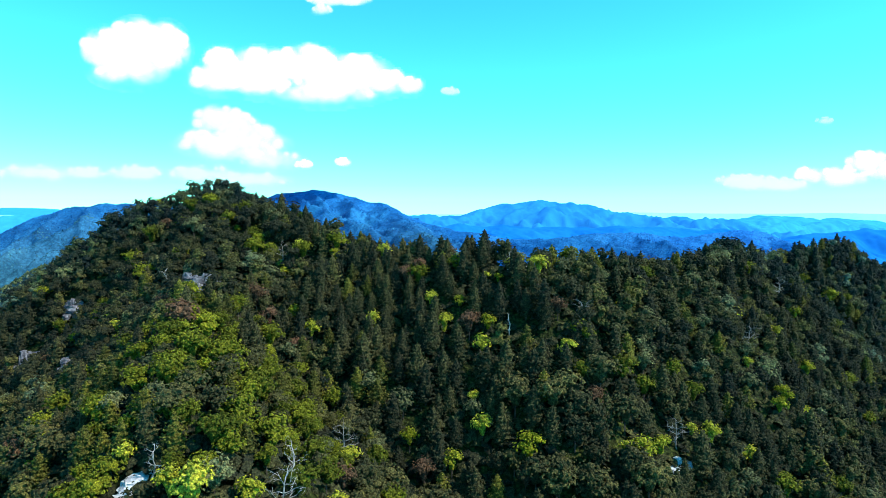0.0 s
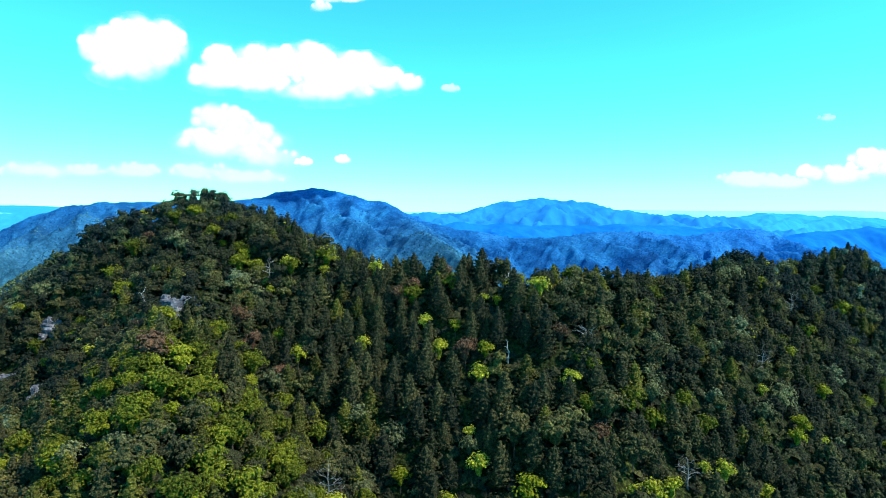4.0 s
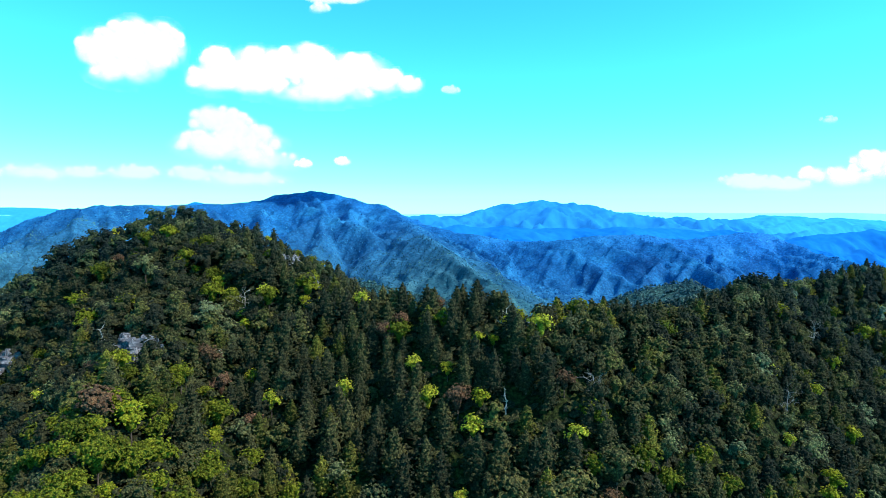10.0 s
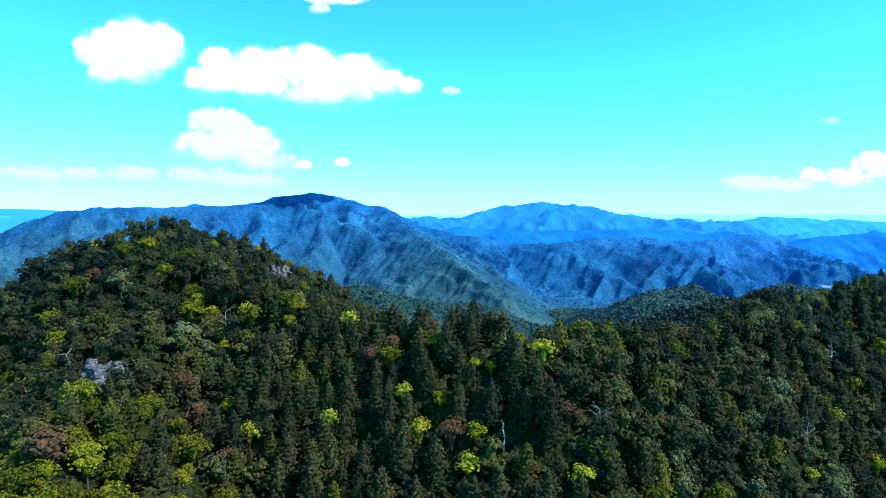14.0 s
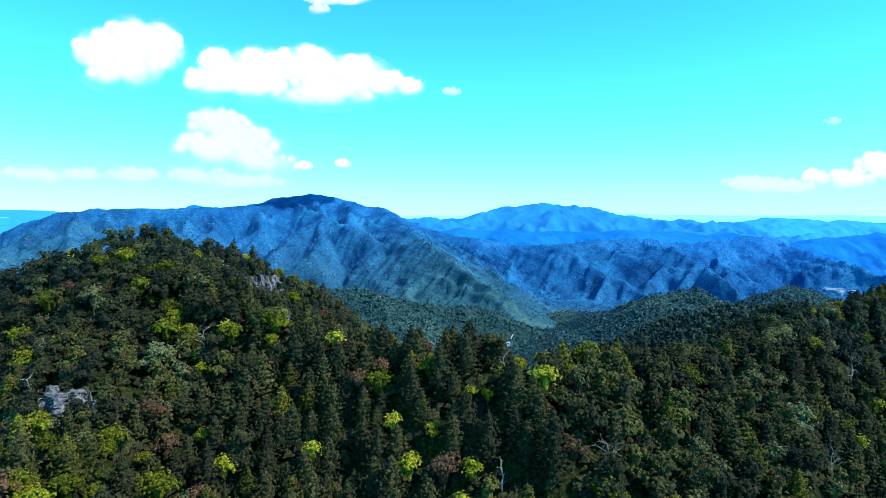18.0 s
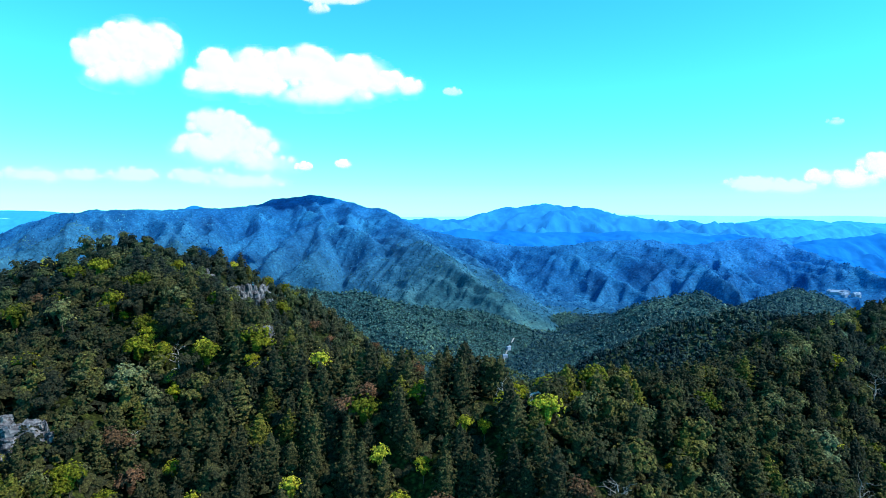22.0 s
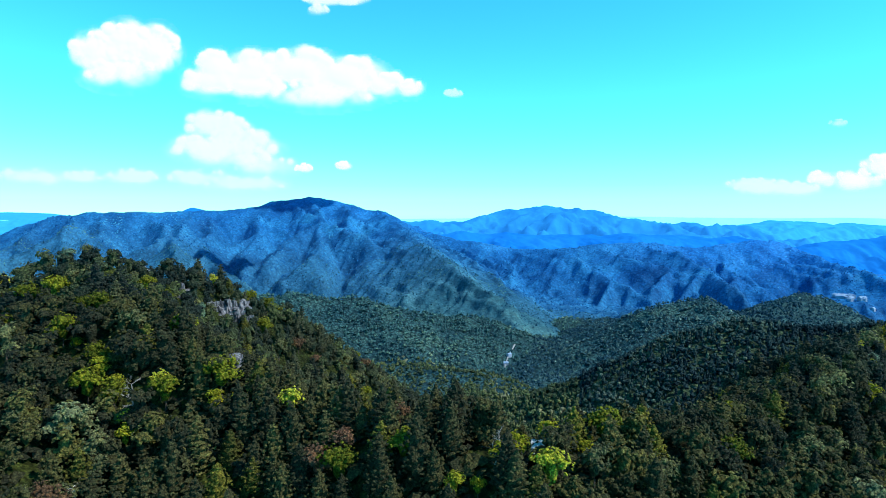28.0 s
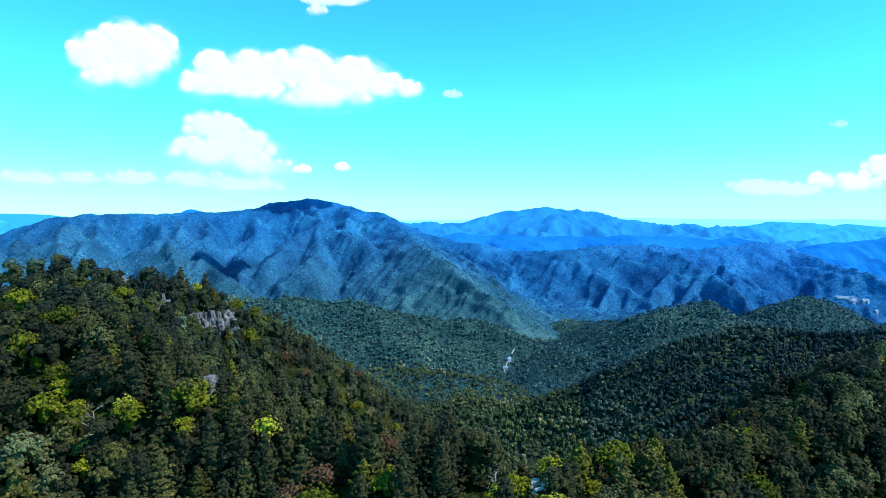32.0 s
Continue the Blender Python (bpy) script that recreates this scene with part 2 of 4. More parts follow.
# distance haze is put into the slope colours: greener near, bluer and paler far
m_slope = far_wood("hazy_mountain_slope", [(0.3, (0.004, 0.062, 0.215)), (0.45, (0.008, 0.104, 0.305)), (0.6, (0.016, 0.154, 0.375)), (0.75, (0.033, 0.228, 0.430))], 0.009, 7.5,
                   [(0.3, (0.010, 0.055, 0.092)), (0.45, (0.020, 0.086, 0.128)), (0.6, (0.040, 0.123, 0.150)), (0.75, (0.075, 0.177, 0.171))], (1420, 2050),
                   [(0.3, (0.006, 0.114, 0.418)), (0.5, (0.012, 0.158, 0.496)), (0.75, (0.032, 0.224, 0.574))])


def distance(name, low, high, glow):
    """Far ranges, the blue air put into their colour and an added glow: no detail but soft folds."""
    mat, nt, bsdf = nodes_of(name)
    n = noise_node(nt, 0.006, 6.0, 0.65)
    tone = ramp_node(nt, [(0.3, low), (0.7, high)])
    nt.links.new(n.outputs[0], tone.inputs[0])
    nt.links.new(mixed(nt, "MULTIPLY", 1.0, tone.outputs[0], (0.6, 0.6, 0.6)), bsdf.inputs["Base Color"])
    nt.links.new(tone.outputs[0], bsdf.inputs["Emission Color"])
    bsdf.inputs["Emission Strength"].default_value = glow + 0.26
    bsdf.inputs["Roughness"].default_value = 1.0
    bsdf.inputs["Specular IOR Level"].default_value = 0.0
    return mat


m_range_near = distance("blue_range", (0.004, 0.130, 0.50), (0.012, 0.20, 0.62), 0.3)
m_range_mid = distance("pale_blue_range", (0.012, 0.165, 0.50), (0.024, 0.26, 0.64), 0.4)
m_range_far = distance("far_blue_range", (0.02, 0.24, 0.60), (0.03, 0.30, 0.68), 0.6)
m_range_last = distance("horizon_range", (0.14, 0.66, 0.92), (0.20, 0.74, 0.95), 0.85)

# ------------------------------------------------------------------ the lie of the land
MAIN_RIDGE = [(-102, 294, 106), (-63, 250, 97), (-50, 240, 92), (-38, 230, 87), (-20, 222, 82), (4, 212, 83.5), (28, 202, 81.6), (70, 222, 78.2), (95, 245, 74.5), (123, 285, 81.5), (165, 325, 70), (231, 373, 78), (290, 414, 52), (420, 520, 30)]
SPUR = [(-102, 294, 106), (-85, 235, 88), (-72, 190, 74), (-63, 152, 67), (-48, 120, 59), (-38, 85, 47), (-30, 40, 22), (-25, -40, 0)]
WEST_ARM = [(-102, 294, 106), (-138, 290, 98), (-164, 290, 81), (-175, 283, 67), (-200, 270, 54), (-260, 250, 32), (-420, 240, 0)]
BACK_ARM = [(-102, 294, 106), (-95, 330, 102), (-85, 348, 96), (-68, 354, 87), (-60, 368, 76), (-47, 388, 57), (-38, 402, 44), (-10, 440, 14), (40, 500, -20)]
EAST_ARM = [(100, 600, -20), (150, 590, 5), (200, 583, 28), (247, 583, 40), (300, 575, 36), (350, 570, 40), (450, 600, 48), (620, 700, 60)]
EAST_HILL = [(193, 930, -55), (230, 935, -30), (295, 940, 2), (354, 942, 8), (395, 950, -11), (470, 1000, -22), (560, 1100, -17), (628, 1200, -13), (700, 1250, -28), (780, 1280, -70)]
WEST_HILL = [(-500, 880, 10), (-250, 930, -8), (-6, 1000, -20), (100, 1030, -48), (190, 1080, -78)]
RANGE = [(-1900, 1900, -60), (-1400, 2000, 36), (-1292, 2000, 88), (-1186, 2000, 119), (-1080, 2000, 131), (-963, 2010, 132), (-800, 2080, 136), (-667, 2190, 142), (-612, 2210, 157), (-586, 2220, 171), (-545, 2230, 174), (-501, 2230, 178), (-456, 2236, 186), (-415, 2236, 177), (-335, 2240, 164), (-256, 2240, 140), (-178, 2230, 119), (-129, 2220, 93), (-80, 2200, 72), (40, 2170, 42), (122, 2150, 34), (225, 2150, 12)]
FOOTHILLS = [(225, 2150, 12), (380, 2000, 24), (481, 2000, 40), (600, 2000, 44), (719, 2000, 30), (803, 2000, 30), (939, 2000, 49), (1015, 2000, 41), (1058, 1990, 7), (1126, 1980, -40), (1190, 1970, -102)]
RANGE_SPUR = [(-230, 2250, 140), (-100, 1900, 72), (37, 1533, -3), (110, 1330, -50), (150, 1180, -85)]


def valley_floor(x, y):
    return -34 - 0.085 * np.clip(y - 430, 0, 900)


def land(x, y):
    """The ground's height in the near and middle distance."""
    wx = x + 9 * fbm(x, y, 45, 3, 11)
    wy = y + 9 * fbm(x, y, 45, 3, 21)
    h = smooth_max([
        tent(wx, wy, MAIN_RIDGE, 1.0, 8),
        tent(wx, wy, SPUR, 0.85, 7),
        tent(wx, wy, WEST_ARM, 0.95, 6),
        tent(wx, wy, BACK_ARM, 0.85, 5),
        tent(wx, wy, EAST_ARM, 0.6, 8),
        tent(wx, wy, EAST_HILL, 0.55, 10),
        tent(wx, wy, WEST_HILL, 0.45, 16),
        valley_floor(wx, wy),
    ], 3.0)
    far = np.clip((y - 350) / 400, 0, 1)
    beyond = np.clip((y - 640) / 150, 0, 1) * np.clip((170 - x) / 120, 0, 1)
    h = h + beyond * (34 * (ridged(wx + 0.5 * y, wy * 0.6, 170, 4, 47) - 0.62) + 0.05 * np.clip(100 - x, 0, 600))
    h = h + 0.4 * np.exp(-(((x + 102) / 24) ** 2 + ((y - 296) / 30) ** 2))
    return h + (3.0 + 3 * far) * fbm(x, y, 35, 3, 31) + far * 14 * (ridged(x, y, 150, 4, 41) - 0.6)


def spurs_of(crest, gap, drift, fall, seed):
    """Spurs that run down from a crest line towards the near valley, each with one branch."""
    gen = np.random.default_rng(seed)
    cx, cy, cz = (np.array([c[i] for c in crest], float) for i in range(3))
    out = []
    for x in np.arange(cx[0] + 40, cx[-1], gap):
        x = x + gen.uniform(-0.3, 0.3) * gap
        p = [x, float(np.interp(x, cx, cy)), float(np.interp(x, cx, cz)) - 6]
        line, side = [tuple(p)], gen.uniform(0.3, 1.3) * drift
        for i in range(int(gen.integers(3, 8))):
            side += gen.uniform(-0.5, 0.5) * drift
            p = [p[0] + side * gen.uniform(0.4, 1.5) * 0.4, p[1] - 120 * gen.uniform(0.7, 1.2), p[2] - 120 * fall * gen.uniform(0.5, 1.4)]
            line.append(tuple(p))
        out.append(line)
        b = line[2]
        out.append([b, (b[0] - 70, b[1] - 130, b[2] - 50), (b[0] - 95, b[1] - 260, b[2] - 105)])
    return out


RANGE_SPURS = spurs_of(RANGE, 95, 150, 0.30, 3) + spurs_of(FOOTHILLS, 80, 120, 0.27, 4)
RANGE_SPURS += [[(-60, 2120, 60), (66, 1850, 8), (0, 1650, -22), (-70, 1450, -56), (-95, 1330, -80)], [(66, 1850, 8), (154, 1500, -60), (190, 1340, -88)]]


def range_height(x, y):
    """The blue mountain range across the valley."""
    wx = x + 30 * fbm(x, y, 150, 4, 51)
    wy = y + 30 * fbm(x, y, 150, 4, 61)
    top = np.maximum(tent(x, y, RANGE, 0.62, 3), tent(x, y, FOOTHILLS, 0.6, 6))
    h = np.maximum(top, tent(wx, wy, RANGE_SPUR, 0.5, 6))
    for line in RANGE_SPURS:
        h = np.maximum(h, tent(wx, wy, line, 0.95, 1.5))
    h = np.maximum(h, -118 + 0.02 * (y - 1200))
    town_flat = np.clip(1.6 - np.hypot((x - 965) / 70, (y - 1610) / 70), 0, 1)
    low = np.clip(np.abs(y - np.interp(x, [c[0] for c in RANGE + FOOTHILLS[1:]], [c[1] for c in RANGE + FOOTHILLS[1:]])) / 90, 0.3, 1)
    h = h + low * (20 * (ridged(wx + 0.3 * y, wy * 0.45, 92, 3, 71) - 0.62) + 17 * (ridged(wx + 0.55 * wy, wy * 0.22, 44, 3, 73) - 0.62) + 14 * (ridged(wx - 0.5 * wy, wy * 0.3, 30, 2, 75) - 0.62)) + 2 * fbm(x, y, 22, 2, 81)
    return h * (1 - town_flat) - 76 * town_flat


# ------------------------------------------------------------------ ground
ys = np.concatenate([np.linspace(-220, 60, 25)[:-1], np.linspace(60, 420, 140)[:-1], np.geomspace(420, 1500, 130)])
us = np.linspace(-1, 1, 260)
gx = us[None, :] * (0.85 * (ys[:, None] + 220) + 160)
gy = ys[:, None] + 0 * gx
gz = land(gx, gy)
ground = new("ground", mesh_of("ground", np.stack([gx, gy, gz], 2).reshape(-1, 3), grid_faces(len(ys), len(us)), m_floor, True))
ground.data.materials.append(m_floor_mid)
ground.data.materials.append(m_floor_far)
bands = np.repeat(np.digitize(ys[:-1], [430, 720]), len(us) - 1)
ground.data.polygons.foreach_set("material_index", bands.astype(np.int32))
tagged(ground, "steep dark forest floor of ridges, spurs and a deep valley", "ground", kind="structure")

plain = bmesh.new()
bmesh.ops.create_circle(plain, cap_ends=True, segments=96, radius=4850)
for v in plain.verts:
    v.co.z = -190
me = bpy.data.meshes.new("lowland")
plain.to_mesh(me)
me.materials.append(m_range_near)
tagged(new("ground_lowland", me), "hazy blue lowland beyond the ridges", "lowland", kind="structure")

# the range across the valley
ry = np.geomspace(1180, 2420, 250)
rx = np.linspace(-1, 1, 540)
mx = rx[None, :] * (0.92 * ry[:, None]) - 0.12 * ry[:, None]
my = ry[:, None] + 0 * mx
mz = range_height(mx, my)
split = int(np.searchsorted(ry, 1600))
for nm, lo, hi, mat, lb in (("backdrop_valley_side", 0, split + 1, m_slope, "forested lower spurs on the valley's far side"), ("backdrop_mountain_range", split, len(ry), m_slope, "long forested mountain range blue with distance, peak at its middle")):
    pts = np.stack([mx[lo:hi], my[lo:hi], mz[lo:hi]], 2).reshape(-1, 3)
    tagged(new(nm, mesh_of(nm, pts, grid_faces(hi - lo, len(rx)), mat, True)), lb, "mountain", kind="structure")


def far_range(name, depth, crest, slope, material, label, seed, rough):
    """A far range: crest is a row of (x, height) along a line at that depth."""
    line = [(x, depth, z) for x, z in crest]
    x = np.linspace(crest[0][0] - 200, crest[-1][0] + 200, 320)[None, :]
    y = np.linspace(depth - 700, depth + 60, 80)[:, None]
    x, y = x + 0 * y, y + 0 * x
    wx, wy = x + 50 * fbm(x, y, 260, 3, seed), y + 90 * fbm(x, y, 260, 3, seed + 5)
    h = tent(x, y, line, slope, 10)
    drop = np.clip((depth - y) / 250, 0, 1)
    z = h + rough * (0.12 + drop) * (ridged(wx, wy, 260, 5, seed + 9) - 0.6) + rough * (0.1 + 0.28 * drop) * (ridged(wx + 0.5 * wy, 0.5 * wy, 85, 4, seed + 17) - 0.6) + rough * 0.11 * fbm(x, y, 80, 4, seed + 3)
    ob = new(name, mesh_of(name, np.stack([x, y, z], 2).reshape(-1, 3), grid_faces(80, 320), material, True))
    return tagged(ob, label, "mountain", kind="structure")


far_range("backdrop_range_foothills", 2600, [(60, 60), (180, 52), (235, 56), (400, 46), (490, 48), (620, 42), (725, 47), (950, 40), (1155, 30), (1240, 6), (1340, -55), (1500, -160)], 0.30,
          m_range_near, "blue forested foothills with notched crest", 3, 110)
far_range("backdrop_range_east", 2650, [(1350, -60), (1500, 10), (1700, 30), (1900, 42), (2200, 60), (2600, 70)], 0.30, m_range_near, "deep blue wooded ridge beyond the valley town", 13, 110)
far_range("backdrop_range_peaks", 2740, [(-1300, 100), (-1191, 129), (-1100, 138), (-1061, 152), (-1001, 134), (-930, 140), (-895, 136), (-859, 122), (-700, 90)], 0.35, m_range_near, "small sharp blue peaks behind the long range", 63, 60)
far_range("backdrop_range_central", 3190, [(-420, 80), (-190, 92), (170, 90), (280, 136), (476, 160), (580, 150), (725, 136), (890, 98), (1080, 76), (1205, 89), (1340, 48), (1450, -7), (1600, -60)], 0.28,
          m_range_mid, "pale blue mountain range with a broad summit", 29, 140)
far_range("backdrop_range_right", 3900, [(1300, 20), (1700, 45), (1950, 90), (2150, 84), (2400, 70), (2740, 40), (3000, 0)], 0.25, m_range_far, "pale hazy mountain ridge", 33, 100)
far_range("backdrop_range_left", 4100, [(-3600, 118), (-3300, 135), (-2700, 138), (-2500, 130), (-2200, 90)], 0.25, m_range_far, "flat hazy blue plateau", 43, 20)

# low hazy hills all round the horizon
ang = np.linspace(0, 2 * np.pi, 721)
wave = 100 + 26 * fbm(np.cos(ang) * 40, np.sin(ang) * 40, 9, 4, 91)
ring = np.stack([np.stack([4700 * np.sin(ang), 4700 * np.cos(ang), z + 0 * ang], 1) for z in (-190, wave, wave - 60)], 0)
ring[2, :, :2] *= 1.02
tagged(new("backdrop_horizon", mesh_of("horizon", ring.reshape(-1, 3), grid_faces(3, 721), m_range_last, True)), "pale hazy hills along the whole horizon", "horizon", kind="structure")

# ------------------------------------------------------------------ clouds
def cloud_material():
    mat, nt, bsdf = nodes_of("cloud")
    bsdf.inputs["Base Color"].default_value = (0.32, 0.33, 0.34, 1)
    bsdf.inputs["Roughness"].default_value = 1.0
    bsdf.inputs["Specular IOR Level"].default_value = 0.0
    # most of the clouds' white is an added glow, not sunlight
    bsdf.inputs["Emission Color"].default_value = (0.95, 0.98, 1, 1)
    bsdf.inputs["Emission Strength"].default_value = 0.72
    at = nt.nodes.new("ShaderNodeAttribute")
    at.attribute_name = "cover"
    n = noise_node(nt, 0.012, 5.0, 0.6)
    add = nt.nodes.new("ShaderNodeMath")
    add.operation = "MULTIPLY_ADD"
    nt.links.new(n.outputs[0], add.inputs[0])
    add.inputs[1].default_value = 0.4
    nt.links.new(at.outputs["Fac"], add.inputs[2])
    edge = nt.nodes.new("ShaderNodeMapRange")
    edge.interpolation_type = "SMOOTHSTEP"
    edge.inputs["From Min"].default_value, edge.inputs["From Max"].default_value = 0.14, 1.1
    nt.links.new(add.outputs[0], edge.inputs["Value"])
    whole = nt.nodes.new("ShaderNodeAttribute")
    whole.attribute_name = "thickness"
    veil = nt.nodes.new("ShaderNodeMath")
    veil.operation = "MULTIPLY"
    nt.links.new(edge.outputs[0], veil.inputs[0])
    nt.links.new(whole.outputs["Fac"], veil.inputs[1])
    nt.links.new(veil.outputs[0], bsdf.inputs["Alpha"])
    return mat


m_cloud = cloud_material()
CLOUD_Y = 3900


def cloud(label, puffs, thin, seed, most=1.0, far=CLOUD_Y):
    """A cumulus cloud of puffs (x, z, half width, half height) at one distance: a closed, bulging body with a ragged edge."""
    px = np.array([q[0] for q in puffs]); pz = np.array([q[1] for q in puffs])
    pw = np.array([q[2] for q in puffs]); ph = np.array([q[3] for q in puffs])
    x0, x1, z0, z1 = (px - 1.3 * pw).min(), (px + 1.3 * pw).max(), (pz - 1.3 * ph).min(), (pz + 1.3 * ph).max()
    gen = np.random.default_rng(seed)
    heads = []
    for a, b, w, h in puffs:
        for t in gen.uniform(-0.3, math.pi + 0.3, 9):
            q = gen.uniform(0.2, 0.36)
            heads.append((a + 0.74 * w * math.cos(t), b + 0.7 * h * math.sin(t), q * min(w, 1.6 * h), q * min(w, 1.6 * h) * 0.9))
    step = max((x1 - x0) / 120, 0.0018 * far)
    x, z = np.meshgrid(np.arange(x0, x1, step), np.arange(z0, z1, step))
    d = np.zeros_like(x)
    for a, b, w, h in list(puffs) + heads:
        below = np.where(z < b, 1.25, 1.0)
        d = np.maximum(d, 1.25 * (1.04 - np.hypot((x - a) / w, (z - b) / h * below))) + 0.12 * np.clip(1.1 - np.hypot((x - a) / w, (z - b) / h), 0, 1)
    d = np.minimum(d, 1.2)
    d = d + 0.7 * fbm(x, z, 0.0245 * far, 5, seed, 0.55) * np.clip(2.2 * d, 0, 1) - thin
    bulge = np.sqrt(np.clip(d, 0, None)) * 0.004 * far
    rows, cols = x.shape
    quads = grid_faces(rows, cols)
    quads = quads[(d.ravel()[quads] > 0).any(1)]
    used, back = np.unique(quads, return_inverse=True)
    quads = back.reshape(-1, 4)
    front = np.stack([x, far - bulge, z], 2).reshape(-1, 3)[used]
    rear = np.stack([x, far + 0.5 * bulge, z], 2).reshape(-1, 3)[used]
    n = len(used)
    low = np.clip((z - z0) / (0.5 * (z1 - z0)), 0.12, 1)
    dens = np.clip(d * low, 0, 1).ravel()[used]
    me = mesh_of("cloud", np.concatenate([front, rear]), np.concatenate([quads, quads[:, ::-1] + n]), m_cloud, True, cover=np.concatenate([dens, dens]), thickness=np.full(2 * n, most))
    ob = new("cloud", me)
    ob.visible_shadow = False
    return tagged(ob, label, "cloud", "clouds in the sky")


def puff(u, v, w, h, far=CLOUD_Y):
    """One puff of a cloud at a distance, by its bearing and height from the middle of the path."""
    k = (far - 50) / 1120
    return 6 + (u - 784) * k, 117 + (374 - v) * k, w * k, h * k


def near_cloud(label, puffs, thin, seed, most=1.0):
    """A cumulus this side of the range's crest, well above it."""
    return cloud(label, [puff(*q, far=2300) for q in puffs], thin, seed, most, 2300)


near_cloud("white cumulus cloud with a rounded top", [(176, 92, 44, 42), (232, 84, 56, 50), (285, 92, 46, 52), (225, 128, 78, 34)], 0.0, 5)
near_cloud("broad white cumulus cloud with a flat base", [(385, 118, 34, 34), (450, 124, 70, 36), (530, 122, 80, 38), (610, 136, 80, 38), (670, 150, 45, 26), (722, 155, 24, 18), (570, 164, 110, 30), (385, 142, 62, 30), (450, 150, 60, 28)], 0.0, 15)
near_cloud("towering white cloud, thin at its foot", [(375, 215, 48, 30), (410, 235, 50, 38), (360, 255, 55, 25), (430, 275, 60, 25), (470, 290, 70, 24), (400, 258, 110, 40)], 0.05, 25, 0.6)
near_cloud("wisp of white cloud", [(575, 0, 42, 20), (620, 2, 40, 16), (565, 22, 20, 12)], 0.1, 35, 0.7)
cloud("small white puff of cloud", [puff(603, 288, 16, 9)], 0.1, 45)
cloud("small white puff of cloud", [puff(533, 292, 18, 10)], 0.2, 47)
cloud("low band of thin white cloud", [puff(60, 308, 90, 18), puff(140, 308, 50, 14), puff(230, 308, 60, 16), puff(350, 308, 70, 18), puff(430, 320, 90, 18)], 0.1, 55, 0.32)
cloud("low white cloud over the horizon", [puff(1330, 325, 60, 18), puff(1380, 330, 60, 16), puff(1300, 320, 40, 12)], 0.1, 65, 0.36)
cloud("white cloud bank over the far hills", [puff(1440, 312, 34, 18), puff(1490, 315, 60, 22), puff(1535, 292, 45, 24), puff(1580, 300, 50, 34)], 0.1, 75, 0.8)
cloud("faint wisp of cloud", [puff(795, 163, 18, 9)], 0.1, 85, 0.35)
cloud("faint wisp of cloud", [puff(1457, 215, 18, 9)], 0.1, 95, 0.3)



def high_cloud(label, foot, height, half, seed):
    """A cloud high above the range, out of sight, whose shadow falls on the slope at foot."""
    gen = np.random.default_rng(seed)
    at = Vector(foot) + SUN_TO * (height / SUN_TO.z)
    u, w = np.meshgrid(np.linspace(0, 2 * np.pi, 40, endpoint=False), np.linspace(-1, 1, 14))
    ring = np.sqrt(np.clip(1 - w * w, 0, 1))
    lump = 1 + 0.3 * fbm(np.cos(u) * 3 + 9 * seed, np.sin(u) * 3 + 0.6 * w, 1.3, 4, seed)
    pts = np.stack([half[0] * ring * np.cos(u) * lump, half[1] * ring * np.sin(u) * lump, half[2] * w], 2).reshape(-1, 3)
    a = (np.arange(13)[:, None] * 40 + np.arange(40)[None, :])
    b = (np.arange(13)[:, None] * 40 + (np.arange(40)[None, :] + 1) % 40)
    faces = np.stack([a, b, b + 40, a + 40], 2).reshape(-1, 4)
    n = len(pts)
    ob = new("cloud", mesh_of("cloud", pts, faces, m_cloud, True, cover=np.ones(n), thickness=np.ones(n)))
    ob.matrix_basis = Matrix.Translation(at)
    return tagged(ob, label, "cloud", "clouds in the sky")


high_cloud("flat white cloud high over the mountain's peak", (-500, 2215, 165), 900, (120, 60, 22), 3)
high_cloud("flat white cloud high over the mountain's slope", (-590, 1770, -5), 900, (85, 75, 20), 8)

# ------------------------------------------------------------------ trees
SMOOTH_LEAVES = False


def tufts(centres, outs, lengths, widths, heights, gen):
    """Far treetops: each an eight-faced, uneven body."""
    n = len(centres)
    outs = outs / np.linalg.norm(outs, axis=1, keepdims=True)
    side = np.cross(outs, [0, 0, 1.0])
    side /= np.linalg.norm(side, axis=1, keepdims=True) + 1e-6
    up = np.cross(side, outs)
    a, b, c = outs * lengths[:, None], side * widths[:, None], up * heights[:, None]
    v = np.stack([a, b, -a * 0.7, -b, c, -c * 0.5], 1) + centres[:, None, :]
    v = v + gen.normal(0, 0.16, v.shape) * widths[:, None, None]
    f = np.array([(0, 1, 4), (1, 2, 4), (2, 3, 4), (3, 0, 4), (1, 0, 5), (2, 1, 5), (3, 2, 5), (0, 3, 5)])
    return v.reshape(-1, 3), (f[None] + 6 * np.arange(n)[:, None, None]).reshape(-1, 3)


